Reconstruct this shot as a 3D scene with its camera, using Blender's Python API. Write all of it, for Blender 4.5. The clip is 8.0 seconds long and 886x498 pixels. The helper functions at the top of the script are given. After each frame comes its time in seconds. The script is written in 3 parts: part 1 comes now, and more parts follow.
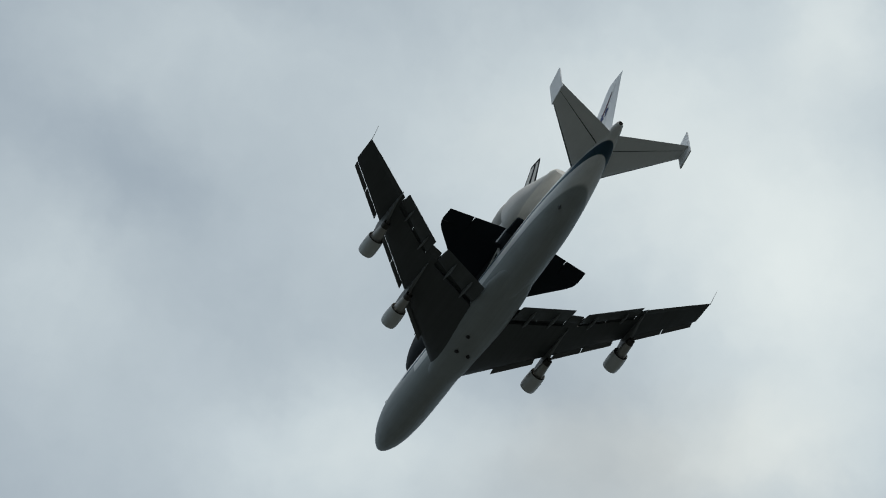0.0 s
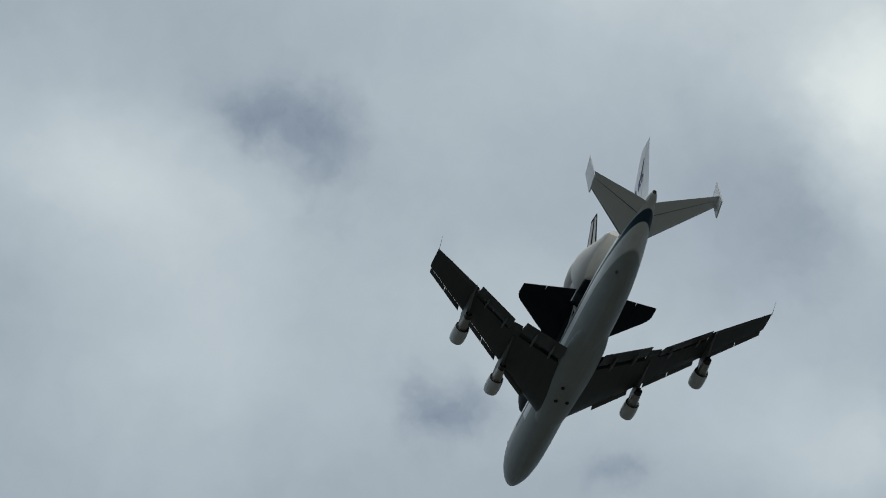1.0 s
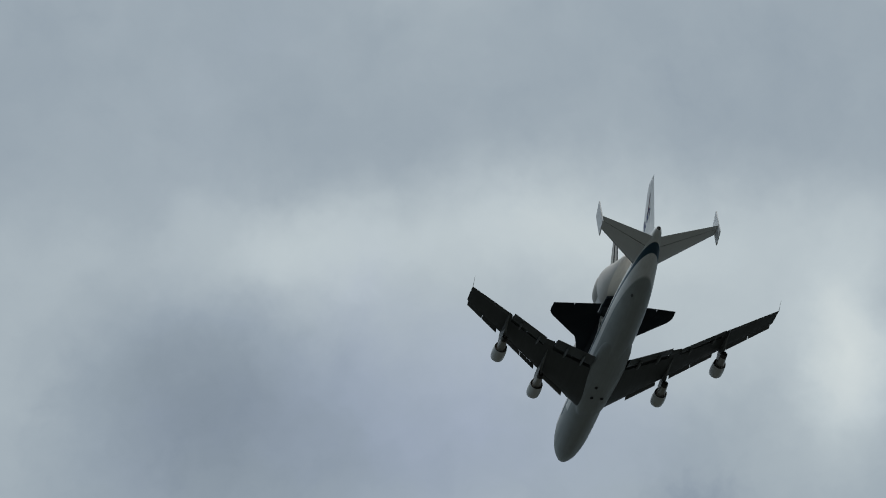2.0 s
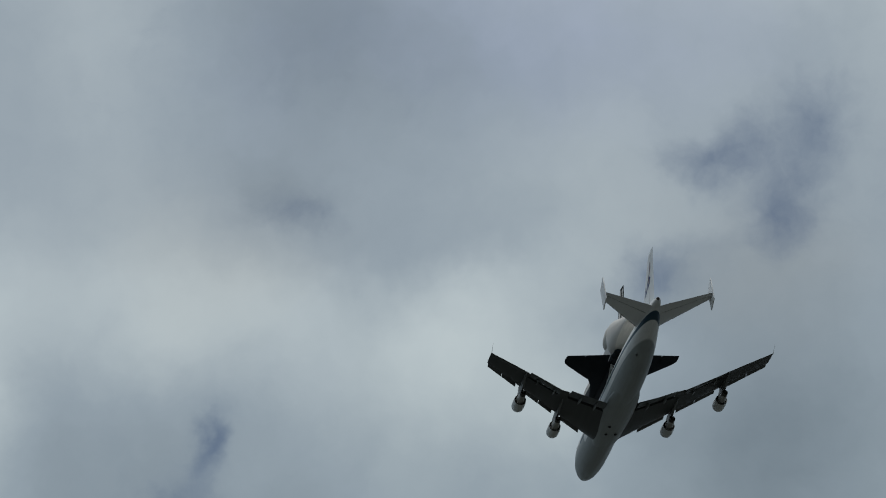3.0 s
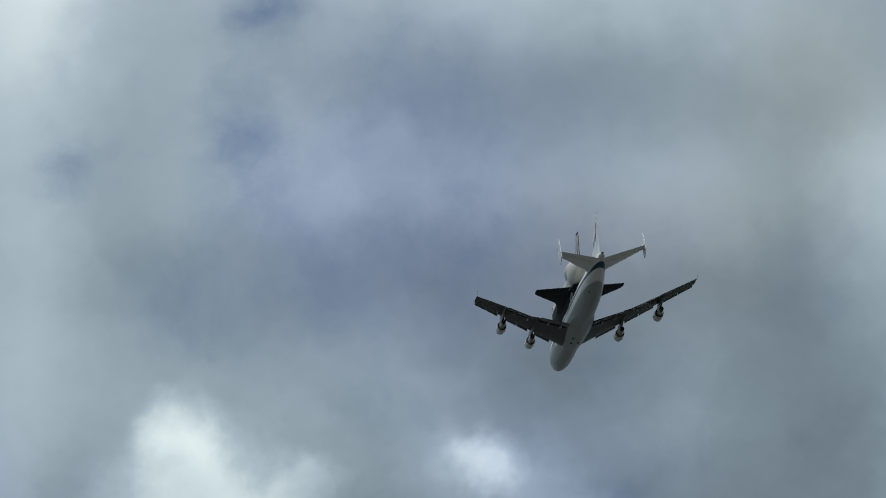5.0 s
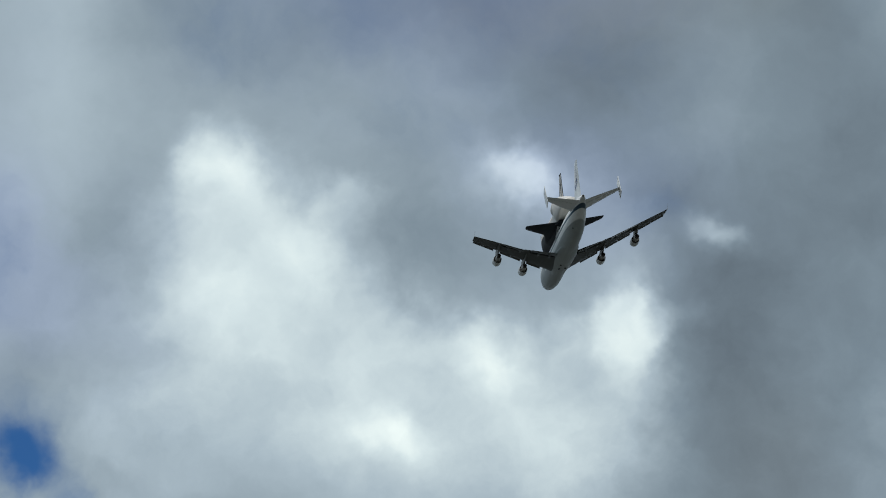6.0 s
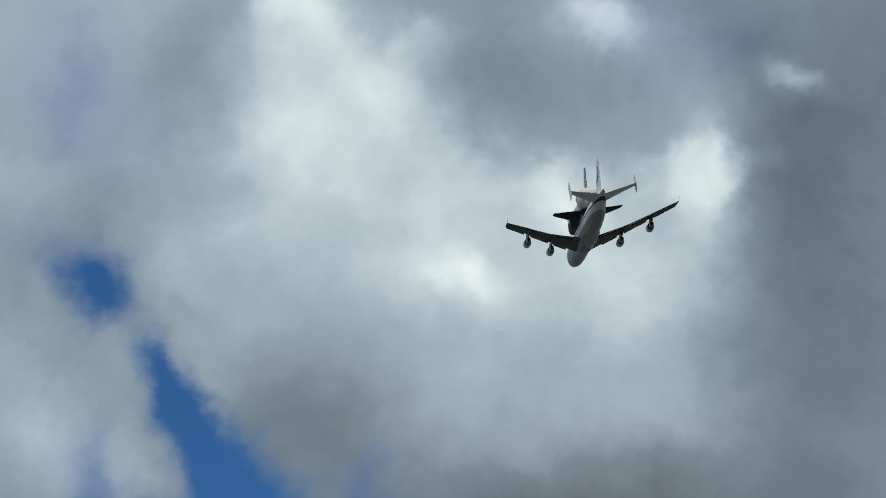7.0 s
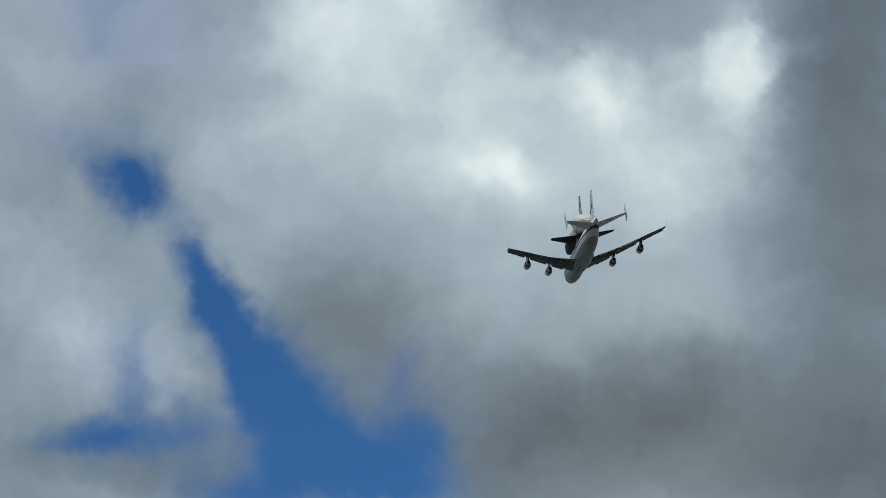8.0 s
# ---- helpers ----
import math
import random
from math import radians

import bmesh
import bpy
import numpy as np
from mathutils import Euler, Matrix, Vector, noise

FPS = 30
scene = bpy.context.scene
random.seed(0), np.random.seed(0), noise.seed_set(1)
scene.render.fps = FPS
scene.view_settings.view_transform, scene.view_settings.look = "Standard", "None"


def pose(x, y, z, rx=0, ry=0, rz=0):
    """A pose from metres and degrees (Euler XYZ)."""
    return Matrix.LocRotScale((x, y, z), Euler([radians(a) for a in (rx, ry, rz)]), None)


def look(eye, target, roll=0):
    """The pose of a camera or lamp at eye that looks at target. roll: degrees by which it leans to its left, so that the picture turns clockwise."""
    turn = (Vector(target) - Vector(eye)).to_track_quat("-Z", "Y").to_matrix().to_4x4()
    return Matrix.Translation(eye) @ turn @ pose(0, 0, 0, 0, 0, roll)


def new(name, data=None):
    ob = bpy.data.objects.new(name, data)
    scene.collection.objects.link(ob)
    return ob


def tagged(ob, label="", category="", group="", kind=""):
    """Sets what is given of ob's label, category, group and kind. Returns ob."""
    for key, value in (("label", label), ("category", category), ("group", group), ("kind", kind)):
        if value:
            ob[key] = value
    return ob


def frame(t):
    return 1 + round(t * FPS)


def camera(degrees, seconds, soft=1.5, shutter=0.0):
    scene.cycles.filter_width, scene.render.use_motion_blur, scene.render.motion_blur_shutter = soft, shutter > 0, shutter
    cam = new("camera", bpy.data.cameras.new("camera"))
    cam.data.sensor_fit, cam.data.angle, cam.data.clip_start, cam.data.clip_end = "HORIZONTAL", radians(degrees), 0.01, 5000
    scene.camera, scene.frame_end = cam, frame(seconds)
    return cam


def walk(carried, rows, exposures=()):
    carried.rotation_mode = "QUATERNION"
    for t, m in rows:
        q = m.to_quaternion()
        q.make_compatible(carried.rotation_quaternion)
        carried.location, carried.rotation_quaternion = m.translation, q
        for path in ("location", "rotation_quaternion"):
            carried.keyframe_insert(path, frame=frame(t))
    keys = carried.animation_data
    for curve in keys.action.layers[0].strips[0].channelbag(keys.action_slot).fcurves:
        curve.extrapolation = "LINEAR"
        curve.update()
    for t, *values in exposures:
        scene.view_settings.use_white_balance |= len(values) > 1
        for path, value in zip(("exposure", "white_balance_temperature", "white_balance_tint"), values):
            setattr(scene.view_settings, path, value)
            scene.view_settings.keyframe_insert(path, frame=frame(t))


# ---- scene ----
# ---- camera: held on the ground, turned after the aircraft ----
EYE = Vector((0.0, 0.0, 1.7))
cam = camera(14.30, 8.0, soft=1.0)


def aim(az, el, roll):
    """Camera turned to a compass angle from +y, an elevation and a roll, in degrees."""
    a, e = radians(az), radians(el)
    return look(EYE, EYE + Vector((math.sin(a) * math.cos(e), math.cos(a) * math.cos(e), math.sin(e))), roll)


AIMS = ((0.0, 37.80, 56.70, -9.12),
        (0.2, 35.40, 55.05, -10.42),
        (0.5, 31.29, 52.77, -10.65),
        (0.7, 29.24, 51.54, -11.45),
        (1.0, 26.44, 49.36, -11.32),
        (1.2, 24.50, 47.98, -11.01),
        (2.3, 16.59, 40.36, -9.11),
        (2.5, 16.58, 39.28, -9.98),
        (2.7, 15.78, 38.42, -9.35),
        (3.0, 14.47, 36.20, -9.26),
        (3.2, 13.55, 34.64, -8.59),
        (3.3, 13.16, 34.27, -8.62),
        (3.5, 12.47, 33.15, -8.78),
        (3.7, 11.91, 32.16, -8.40),
        (4.0, 11.30, 31.04, -9.75),
        (5.3, 10.59, 26.95, -11.12),
        (5.5, 10.54, 26.00, -12.36),
        (5.7, 10.02, 25.08, -11.90),
        (5.9, 9.44, 24.24, -12.25),
        (6.0, 9.15, 23.65, -12.42),
        (6.2, 8.68, 22.86, -11.86),
        (6.5, 8.05, 22.11, -11.75),
        (6.7, 7.74, 21.80, -11.03),
        (7.0, 7.29, 21.35, -10.79),
        (7.5, 6.75, 20.65, -10.56),
        (8.0, 6.33, 19.79, -11.00))
walk(cam, [(t, aim(az, el, roll)) for t, az, el, roll in AIMS],
     exposures=((0.0, 0.12), (0.4, 0.1), (1.0, 0.07), (2.5, -0.1), (3.0, -0.13), (3.5, 0.01), (4.0, 0.13), (5.5, 0.41), (6.0, 0.41), (6.5, 0.36), (7.0, 0.28), (7.5, 0.27), (8.0, 0.27)))

# ---- sky: broken cloud over deep blue, and a veiled sun ----
SUN_AZ, SUN_EL = radians(188), radians(61)
sun = new("sun", bpy.data.lights.new("sun", "SUN"))
sun.data.energy, sun.data.angle, sun.data.color = 1.6, radians(15), (1.0, 0.97, 0.92)
sun.matrix_world = look((0, 0, 0), (-math.sin(SUN_AZ) * math.cos(SUN_EL), -math.cos(SUN_AZ) * math.cos(SUN_EL), -math.sin(SUN_EL)))

# cloud masses: compass angle, elevation, half width, half height, tilt (degrees), lightness against the mean
HIGH_CLOUD = (
    (48.64, 54.85, 2.75, 2.38, -9, 0.35), (51.09, 58.72, 1.47, 1.01, -9, 0.23), (25.72, 56.45, 1.83, 2.02, -9, 0.16),
    (28.59, 58.17, 1.38, 0.73, -29, -0.09), (40.32, 58.23, 3.03, 2.20, -9, 0.23), (46.40, 57.91, 2.29, 1.83, -9, 0.13),
    (29.08, 60.63, 2.29, 0.92, -9, 0.11), (34.52, 55.84, 1.01, 1.56, -9, 0.05), (39.16, 53.32, 1.19, 0.55, -9, 0.07),
    (34.11, 53.66, 2.57, 1.19, -9, 0.23), (45.63, 52.06, 1.83, 1.10, -9, 0.22), (48.34, 58.74, 0.55, 0.55, -9, -0.06),
) + (
    (18.40, 51.13, 2.20, 1.19, -31, 0.18), (21.85, 52.18, 1.10, 0.55, -31, -0.08), (37.97, 50.31, 1.10, 1.10, -11, 0.33),
    (26.12, 48.47, 2.75, 1.83, -11, 0.06), (30.40, 51.52, 2.75, 1.10, -11, 0.09), (20.99, 48.00, 2.29, 1.38, -11, 0.12),
    (34.74, 48.05, 1.19, 1.01, -11, -0.04), (34.53, 44.56, 1.47, 0.92, -11, 0.15), (39.42, 48.31, 1.83, 1.38, -11, 0.25),
    (35.71, 51.62, 2.29, 1.38, -11, 0.09),
)
MIDDLE_CLOUD = (
    (12.55, 40.50, 1.83, 1.38, -10, -0.18), (11.38, 37.57, 0.83, 0.73, -10, -0.10), (17.40, 39.36, 2.38, 1.19, -10, -0.02),
    (25.99, 39.01, 0.73, 1.38, -10, 0.27), (21.24, 42.12, 3.21, 0.83, -10, 0.21), (8.24, 39.56, 0.92, 2.29, -10, 0.07),
    (14.54, 42.51, 1.65, 0.64, -10, 0.14), (13.75, 35.94, 4.58, 0.73, -10, -0.12), (22.88, 38.34, 1.10, 0.55, 20, -0.05),
    (9.54, 36.00, 3.03, 1.01, -9, 0.20), (4.32, 34.49, 0.73, 1.83, -9, 0.22), (14.73, 34.62, 1.10, 1.28, -99, 0.16),
) + (
    (19.79, 31.62, 1.47, 2.20, -9, -0.16), (20.48, 32.27, 2.29, 1.28, -9, -0.08), (8.09, 33.94, 2.57, 1.19, -9, -0.07),
    (12.68, 30.36, 3.85, 1.10, -9, -0.23), (4.72, 30.63, 1.65, 0.92, -9, -0.15), (12.65, 33.14, 1.10, 1.10, -9, 0.04),
    (7.08, 32.64, 1.56, 1.19, -9, -0.09), (17.70, 28.84, 1.38, 0.83, -9, -0.07), (17.09, 35.46, 1.47, 0.55, 11, 0.12),
)
LOW_CLOUD = (
    (3.74, 32.94, 1.19, 3.03, -10, 0.11), (16.99, 27.18, 1.47, 1.19, -10, -0.17), (9.78, 27.74, 5.50, 1.10, -10, -0.18),
    (12.19, 34.45, 5.50, 1.01, -10, 0.05), (11.06, 27.41, 3.03, 2.20, -12, -0.07), (6.38, 30.20, 2.75, 1.10, -12, 0.14),
    (15.96, 27.85, 1.38, 1.10, -12, 0.05), (12.71, 25.66, 1.38, 0.92, -12, -0.24), (3.51, 28.50, 0.73, 2.02, -12, 0.12),
    (18.83, 27.52, 0.83, 1.47, -12, 0.14), (16.76, 23.50, 1.56, 2.57, -12, -0.26), (3.26, 24.29, 0.83, 1.01, -12, -0.06),
) + (
    (8.34, 23.81, 1.01, 0.55, -32, -0.05), (13.20, 23.58, 0.73, 0.46, -12, -0.08), (9.92, 23.39, 2.11, 0.64, -11, -0.05),
    (14.19, 22.23, 1.01, 1.38, -11, -0.16), (3.57, 25.31, 0.73, 1.01, -11, -0.11), (1.50, 24.49, 1.10, 0.92, -11, -0.02),
    (0.43, 23.44, 0.55, 0.55, -11, 0.09),
)
CLOUD_BASE = (
    (5.00, 22.27, 2.11, 2.11, -11, 0.03), (7.65, 20.58, 2.29, 1.19, -11, 0.02), (13.22, 21.30, 0.73, 1.01, -11, -0.12),
    (13.29, 18.01, 1.28, 2.38, -11, -0.17), (8.28, 16.63, 3.03, 1.10, -3, -0.33), (12.07, 15.01, 1.83, 1.10, -11, -0.22),
    (10.60, 19.52, 1.10, 1.38, -11, 0.02), (-0.34, 20.79, 1.83, 1.19, -41, -0.06), (0.19, 17.49, 2.29, 0.73, -11, -0.15),
    (1.31, 22.95, 1.01, 0.55, -11, -0.08), (4.55, 19.00, 1.19, 1.10, -11, -0.19), (8.16, 18.33, 2.75, 0.55, -11, 0.05),
)
# thin places and holes through which the blue shows: the same, with the depth of the hole
THIN_PLACES = (
    (24.04, 51.37, 0.78, 0.87, -11, 0.96), (21.97, 52.07, 0.55, 0.37, -11, 0.54), (25.88, 46.69, 0.83, 0.55, -11, 0.78),
    (29.35, 44.90, 0.73, 0.37, -11, 0.62), (34.78, 48.13, 0.73, 1.10, -11, 0.39), (22.00, 36.63, 1.19, 1.01, -10, 0.39),
    (19.90, 36.82, 0.73, 0.35, 6, 0.70), (20.98, 36.10, 0.73, 0.55, -49, 0.28), (22.23, 37.18, 0.64, 0.73, -9, 0.46),
) + (
    (9.21, 33.45, 0.28, 0.55, -9, 0.93), (8.14, 32.45, 0.69, 0.37, -9, 0.85), (7.41, 30.95, 0.55, 0.73, -9, 0.43),
    (4.50, 30.55, 0.46, 0.37, -9, 0.62), (18.64, 35.29, 0.55, 0.46, -9, 0.85), (20.76, 35.54, 0.55, 0.46, -9, 0.70),
    (11.58, 37.16, 0.73, 0.37, -9, 0.62),
)
THIN_VEILS = (
    (9.58, 30.18, 1.83, 1.83, -10, 0.32), (7.41, 30.64, 0.55, 0.92, -10, 0.10), (7.50, 29.93, 0.64, 0.83, -12, 0.30),
    (5.87, 27.78, 0.73, 0.73, -12, 0.34), (11.12, 27.68, 3.21, 1.83, -12, 0.42), (12.96, 23.44, 0.64, 0.37, -12, 0.35),
    (4.31, 29.96, 0.55, 0.37, -12, 0.40), (1.47, 24.95, 0.41, 1.10, -11, 0.50), (0.85, 24.21, 0.37, 0.37, -11, 0.40),
    (9.29, 25.44, 1.47, 0.55, -12, 0.30), (12.48, 23.74, 1.10, 0.37, -12, 0.16),
)
HOLES = (
    (1.15, 21.52, 0.46, 0.44, -11, 1.55), (0.99, 21.98, 0.73, 0.55, -11, 0.40), (2.25, 20.08, 0.29, 0.80, 22, 1.45),
    (2.75, 18.95, 0.82, 0.50, -56, 1.75), (3.34, 17.53, 1.05, 0.64, -46, 1.70), (4.61, 16.29, 1.19, 0.41, -21, 1.80),
    (2.25, 16.60, 1.01, 0.46, -11, 1.50), (5.25, 16.82, 0.37, 0.50, -11, 0.80), (-0.43, 17.86, 0.78, 0.22, -3, 0.90),
    (1.04, 17.95, 1.28, 0.37, -6, 0.80), (1.28, 17.68, 0.46, 0.46, -11, 0.50), (0.54, 18.45, 0.28, 0.83, -31, 0.50),
    (0.94, 22.54, 1.10, 0.46, -11, 0.35), (5.08, 17.69, 0.40, 0.70, -11, 0.60), (0.70, 18.88, 0.50, 0.70, -30, 0.55),
    (0.40, 21.9, 0.60, 0.30, -20, 0.45), (5.9, 16.9, 0.5, 0.4, -30, 0.5),
)
# bright heads of the heaped cloud: the same, with their weight
HEAPS = (
    (5.25, 25.46, 0.50, 0.92, -12, 0.95), (5.87, 23.69, 1.56, 1.01, -12, 0.85), (7.09, 22.73, 1.19, 0.55, -12, 1.00),
    (11.74, 21.87, 1.56, 0.33, -4, 1.10), (10.82, 24.36, 1.01, 0.41, -12, 0.55), (12.98, 23.53, 0.55, 0.28, -12, 0.40),
    (14.19, 22.89, 0.37, 0.28, -12, 0.50), (5.70, 25.54, 0.69, 0.87, -12, 0.85), (6.18, 23.96, 1.56, 1.10, -12, 0.80),
    (7.62, 24.45, 0.41, 0.32, -12, 0.80), (12.00, 21.87, 0.41, 1.01, -12, 1.10), (9.57, 21.44, 1.28, 0.73, -22, 0.75),
) + (
    (10.60, 24.42, 0.78, 0.46, -32, 0.50), (13.97, 22.84, 0.50, 0.28, -52, 0.50), (7.58, 21.09, 1.38, 0.83, -12, 0.50),
    (9.99, 20.23, 2.20, 0.92, -12, 0.60), (4.94, 22.00, 2.11, 1.56, -11, 0.70), (7.50, 20.80, 0.83, 0.41, -46, 0.45),
    (9.43, 21.82, 0.55, 0.37, -11, 0.60), (10.99, 19.91, 1.01, 1.10, -11, 0.45), (-0.70, 20.38, 1.74, 1.10, -41, 0.60),
    (-0.24, 23.81, 0.83, 0.73, -11, 0.55), (-0.66, 16.97, 1.19, 0.37, -11, 0.60), (1.53, 18.57, 0.60, 0.55, -11, 0.50),
)
# broad sheets of thicker and thinner cloud
SHEETS = (
    (17.2, 27.3, 1.6, 1.3, -10, 0.10), (12.4, 26.3, 1.2, 0.9, -10, 0.07),
    (48.2, 57.2, 1.9, 1.5, -10, -0.04), (46.3, 53.7, 1.9, 1.5, -10, 0.03), (18.5, 52.0, 1.9, 1.5, -10, 0.03),
    (24.2, 51.5, 1.9, 1.5, -10, 0.03), (23.3, 47.9, 1.9, 1.5, -10, -0.08), (29.8, 50.8, 1.9, 1.5, -10, -0.03),
    (28.5, 47.2, 1.9, 1.5, -10, 0.05), (35.2, 49.8, 1.9, 1.5, -10, -0.07), (33.6, 46.3, 1.9, 1.5, -10, 0.06),
    (9.9, 41.8, 1.9, 1.5, -10, 0.08), (14.6, 41.4, 1.9, 1.5, -10, 0.08), (19.3, 40.8, 1.9, 1.5, -10, 0.07),
    (18.4, 37.2, 1.9, 1.5, -10, 0.07), (23.9, 39.9, 1.9, 1.5, -10, 0.14), (6.5, 33.1, 1.9, 1.5, -10, 0.07),
) + (
    (15.7, 35.8, 1.9, 1.5, -10, 0.03), (14.9, 32.2, 1.9, 1.5, -10, 0.05), (19.1, 31.5, 1.9, 1.5, -10, 0.05),
    (4.8, 30.0, 1.9, 1.5, -10, -0.06), (8.9, 29.5, 1.9, 1.5, -10, 0.06), (17.0, 28.2, 1.9, 1.5, -10, -0.03),
    (4.3, 25.2, 1.9, 1.5, -10, 0.04), (8.2, 24.6, 1.9, 1.5, -10, -0.09), (12.0, 23.8, 1.9, 1.5, -10, -0.03),
    (15.8, 23.0, 1.9, 1.5, -10, 0.05), (5.8, 20.7, 1.9, 1.5, -10, 0.09), (9.5, 20.0, 1.9, 1.5, -10, 0.06),
    (13.2, 19.2, 1.9, 1.5, -10, -0.07), (0.4, 18.9, 1.9, 1.5, -10, 0.03), (4.1, 18.3, 1.9, 1.5, -10, -0.04),
) + (
    (7.8, 17.7, 1.9, 1.5, -10, 0.07), (11.5, 16.9, 1.9, 1.5, -10, 0.11),
)
# small brightest heads, in lightness
HEADS = (
    (9.45, 21.69, 0.40, 0.32, -50, 0.2), (11.75, 21.80, 0.60, 0.42, -50, 0.10), (7.66, 20.86, 0.42, 0.30, -40, 0.16),
    (12.23, 21.94, 0.16, 0.40, -10, 0.14), (4.90, 23.78, 0.70, 0.40, -10, 0.10), (5.45, 25.58, 0.40, 0.55, 10, 0.16),
    (7.33, 20.85, 0.55, 0.35, -20, 0.09), (11.53, 21.60, 0.40, 0.50, -10, 0.12), (10.68, 24.55, 0.50, 0.28, -25, 0.20),
    (13.94, 22.89, 0.40, 0.20, -40, 0.20), (6.53, 23.95, 0.50, 0.40, -20, 0.12), (0.04, 19.54, 0.50, 0.60, -30, 0.08),
    (16.27, 33.21, 0.60, 0.50, -10, 0.10),
)
# thick cloud of a warmer grey, and thin cloud that takes a violet tint from the blue behind it
WARM_GREY = (
    (9.13, 16.09, 2.60, 1.20, -11, 0.90), (4.74, 18.96, 1.30, 0.80, -40, 0.60), (14.05, 19.34, 1.30, 2.20, -11, 0.50),
    (13.37, 27.37, 2.60, 1.20, -10, 0.90), (20.42, 35.14, 2.00, 1.20, -10, 0.50), (9.90, 36.88, 2.50, 1.50, -10, 0.50),
    (42.34, 52.66, 3.00, 1.20, -10, 0.60), (17.84, 29.45, 1.60, 1.40, -10, 0.70),
)
VIOLET_GREY = (
    (10.66, 29.65, 2.20, 1.60, -20, 0.80), (10.16, 28.05, 3.40, 1.60, -10, 0.80), (11.77, 24.18, 1.60, 0.80, -20, 0.80),
    (1.52, 24.12, 1.50, 1.00, -20, 0.60), (-0.14, 22.61, 0.90, 0.50, -20, 0.70), (5.29, 17.75, 0.60, 0.60, -20, 0.80),
    (0.71, 18.88, 0.90, 0.60, -20, 0.60), (16.81, 39.44, 3.00, 1.60, -10, 0.60), (1.35, 25.29, 0.70, 1.40, -10, 0.70),
)


class Nodes:
    """A short way to write node trees."""

    def __init__(self, tree):
        self.tree = tree
        tree.nodes.clear()

    def add(self, kind, inputs=None, **settings):
        n = self.tree.nodes.new(kind)
        for k, v in settings.items():
            setattr(n, k, v)
        for k, v in (inputs or {}).items():
            if isinstance(v, bpy.types.NodeSocket):
                self.tree.links.new(v, n.inputs[k])
            else:
                n.inputs[k].default_value = v
        return n

    def math(self, op, a, b=0.0, c=0.0, clamp=False):
        return self.add("ShaderNodeMath", {0: a, 1: b, 2: c}, operation=op, use_clamp=clamp).outputs[0]

    def vmath(self, op, a, b=(0, 0, 0), out=0):
        return self.add("ShaderNodeVectorMath", {0: a, 1: b}, operation=op).outputs[out]

    def noise(self, vec, scale, detail=4.0, rough=0.5, out=0, distortion=0.0):
        return self.add("ShaderNodeTexNoise", {"Vector": vec, "Scale": scale, "Detail": detail, "Roughness": rough, "Distortion": distortion}).outputs[out]

    def mix(self, fac, a, b, blend="MIX"):
        return self.add("ShaderNodeMix", {0: fac, 6: a, 7: b}, data_type="RGBA", blend_type=blend).outputs[2]

    def ramp(self, fac, stops, interpolation="LINEAR"):
        n = self.add("ShaderNodeValToRGB", {0: fac})
        n.color_ramp.interpolation = interpolation
        for i, (p, c) in enumerate(stops):
            e = n.color_ramp.elements[i] if i < 2 else n.color_ramp.elements.new(p)
            e.position = p
            e.color = (*c, 1)
        return n.outputs[0]

    def range(self, v, a, b, c=0.0, d=1.0, smooth=True):
        n = self.add("ShaderNodeMapRange", {0: v, 1: a, 2: b, 3: c, 4: d}, interpolation_type="SMOOTHSTEP" if smooth else "LINEAR")
        return n.outputs[0]


def srgb(r, g, b):
    return tuple((v / 255 / 12.92) if v < 10 else ((v / 255 + 0.055) / 1.055) ** 2.4 for v in (r, g, b))


def puffs(n, way, rows, start):
    """Adds soft-edged masses, each about its own way in the sky, to start."""
    total = start
    for az, el, w, h, tilt, amount in rows:
        a, e, k = radians(az), radians(el), radians(tilt)
        out = Vector((math.sin(a) * math.cos(e), math.cos(a) * math.cos(e), math.sin(e)))
        level = Vector((math.cos(a), -math.sin(a), 0))
        above = level.cross(out) * -1 if level.cross(out).z < 0 else level.cross(out)
        x = level * math.cos(k) + above * math.sin(k)
        y = above * math.cos(k) - level * math.sin(k)
        turn = Matrix((x, y, x.cross(y))).transposed().to_euler()
        here = way
        if isinstance(total, bpy.types.NodeSocket):  # each mass waits for the one before it, so that few values are held at once
            here = n.add("ShaderNodeVectorMath", {0: total, 1: (1e-9, 1e-9, 1e-9), 2: way}, operation="MULTIPLY_ADD").outputs[0]
        m = n.add("ShaderNodeMapping", {"Vector": here, "Location": out, "Rotation": turn, "Scale": (radians(w) * 1.2, radians(h) * 1.2, 0.4)}, vector_type="TEXTURE").outputs[0]
        fall = n.math("POWER", 2.71828, n.math("MULTIPLY", n.vmath("DOT_PRODUCT", m, m, out=1), -1.0))
        total = n.math("MULTIPLY_ADD", fall, amount, total)
    return total


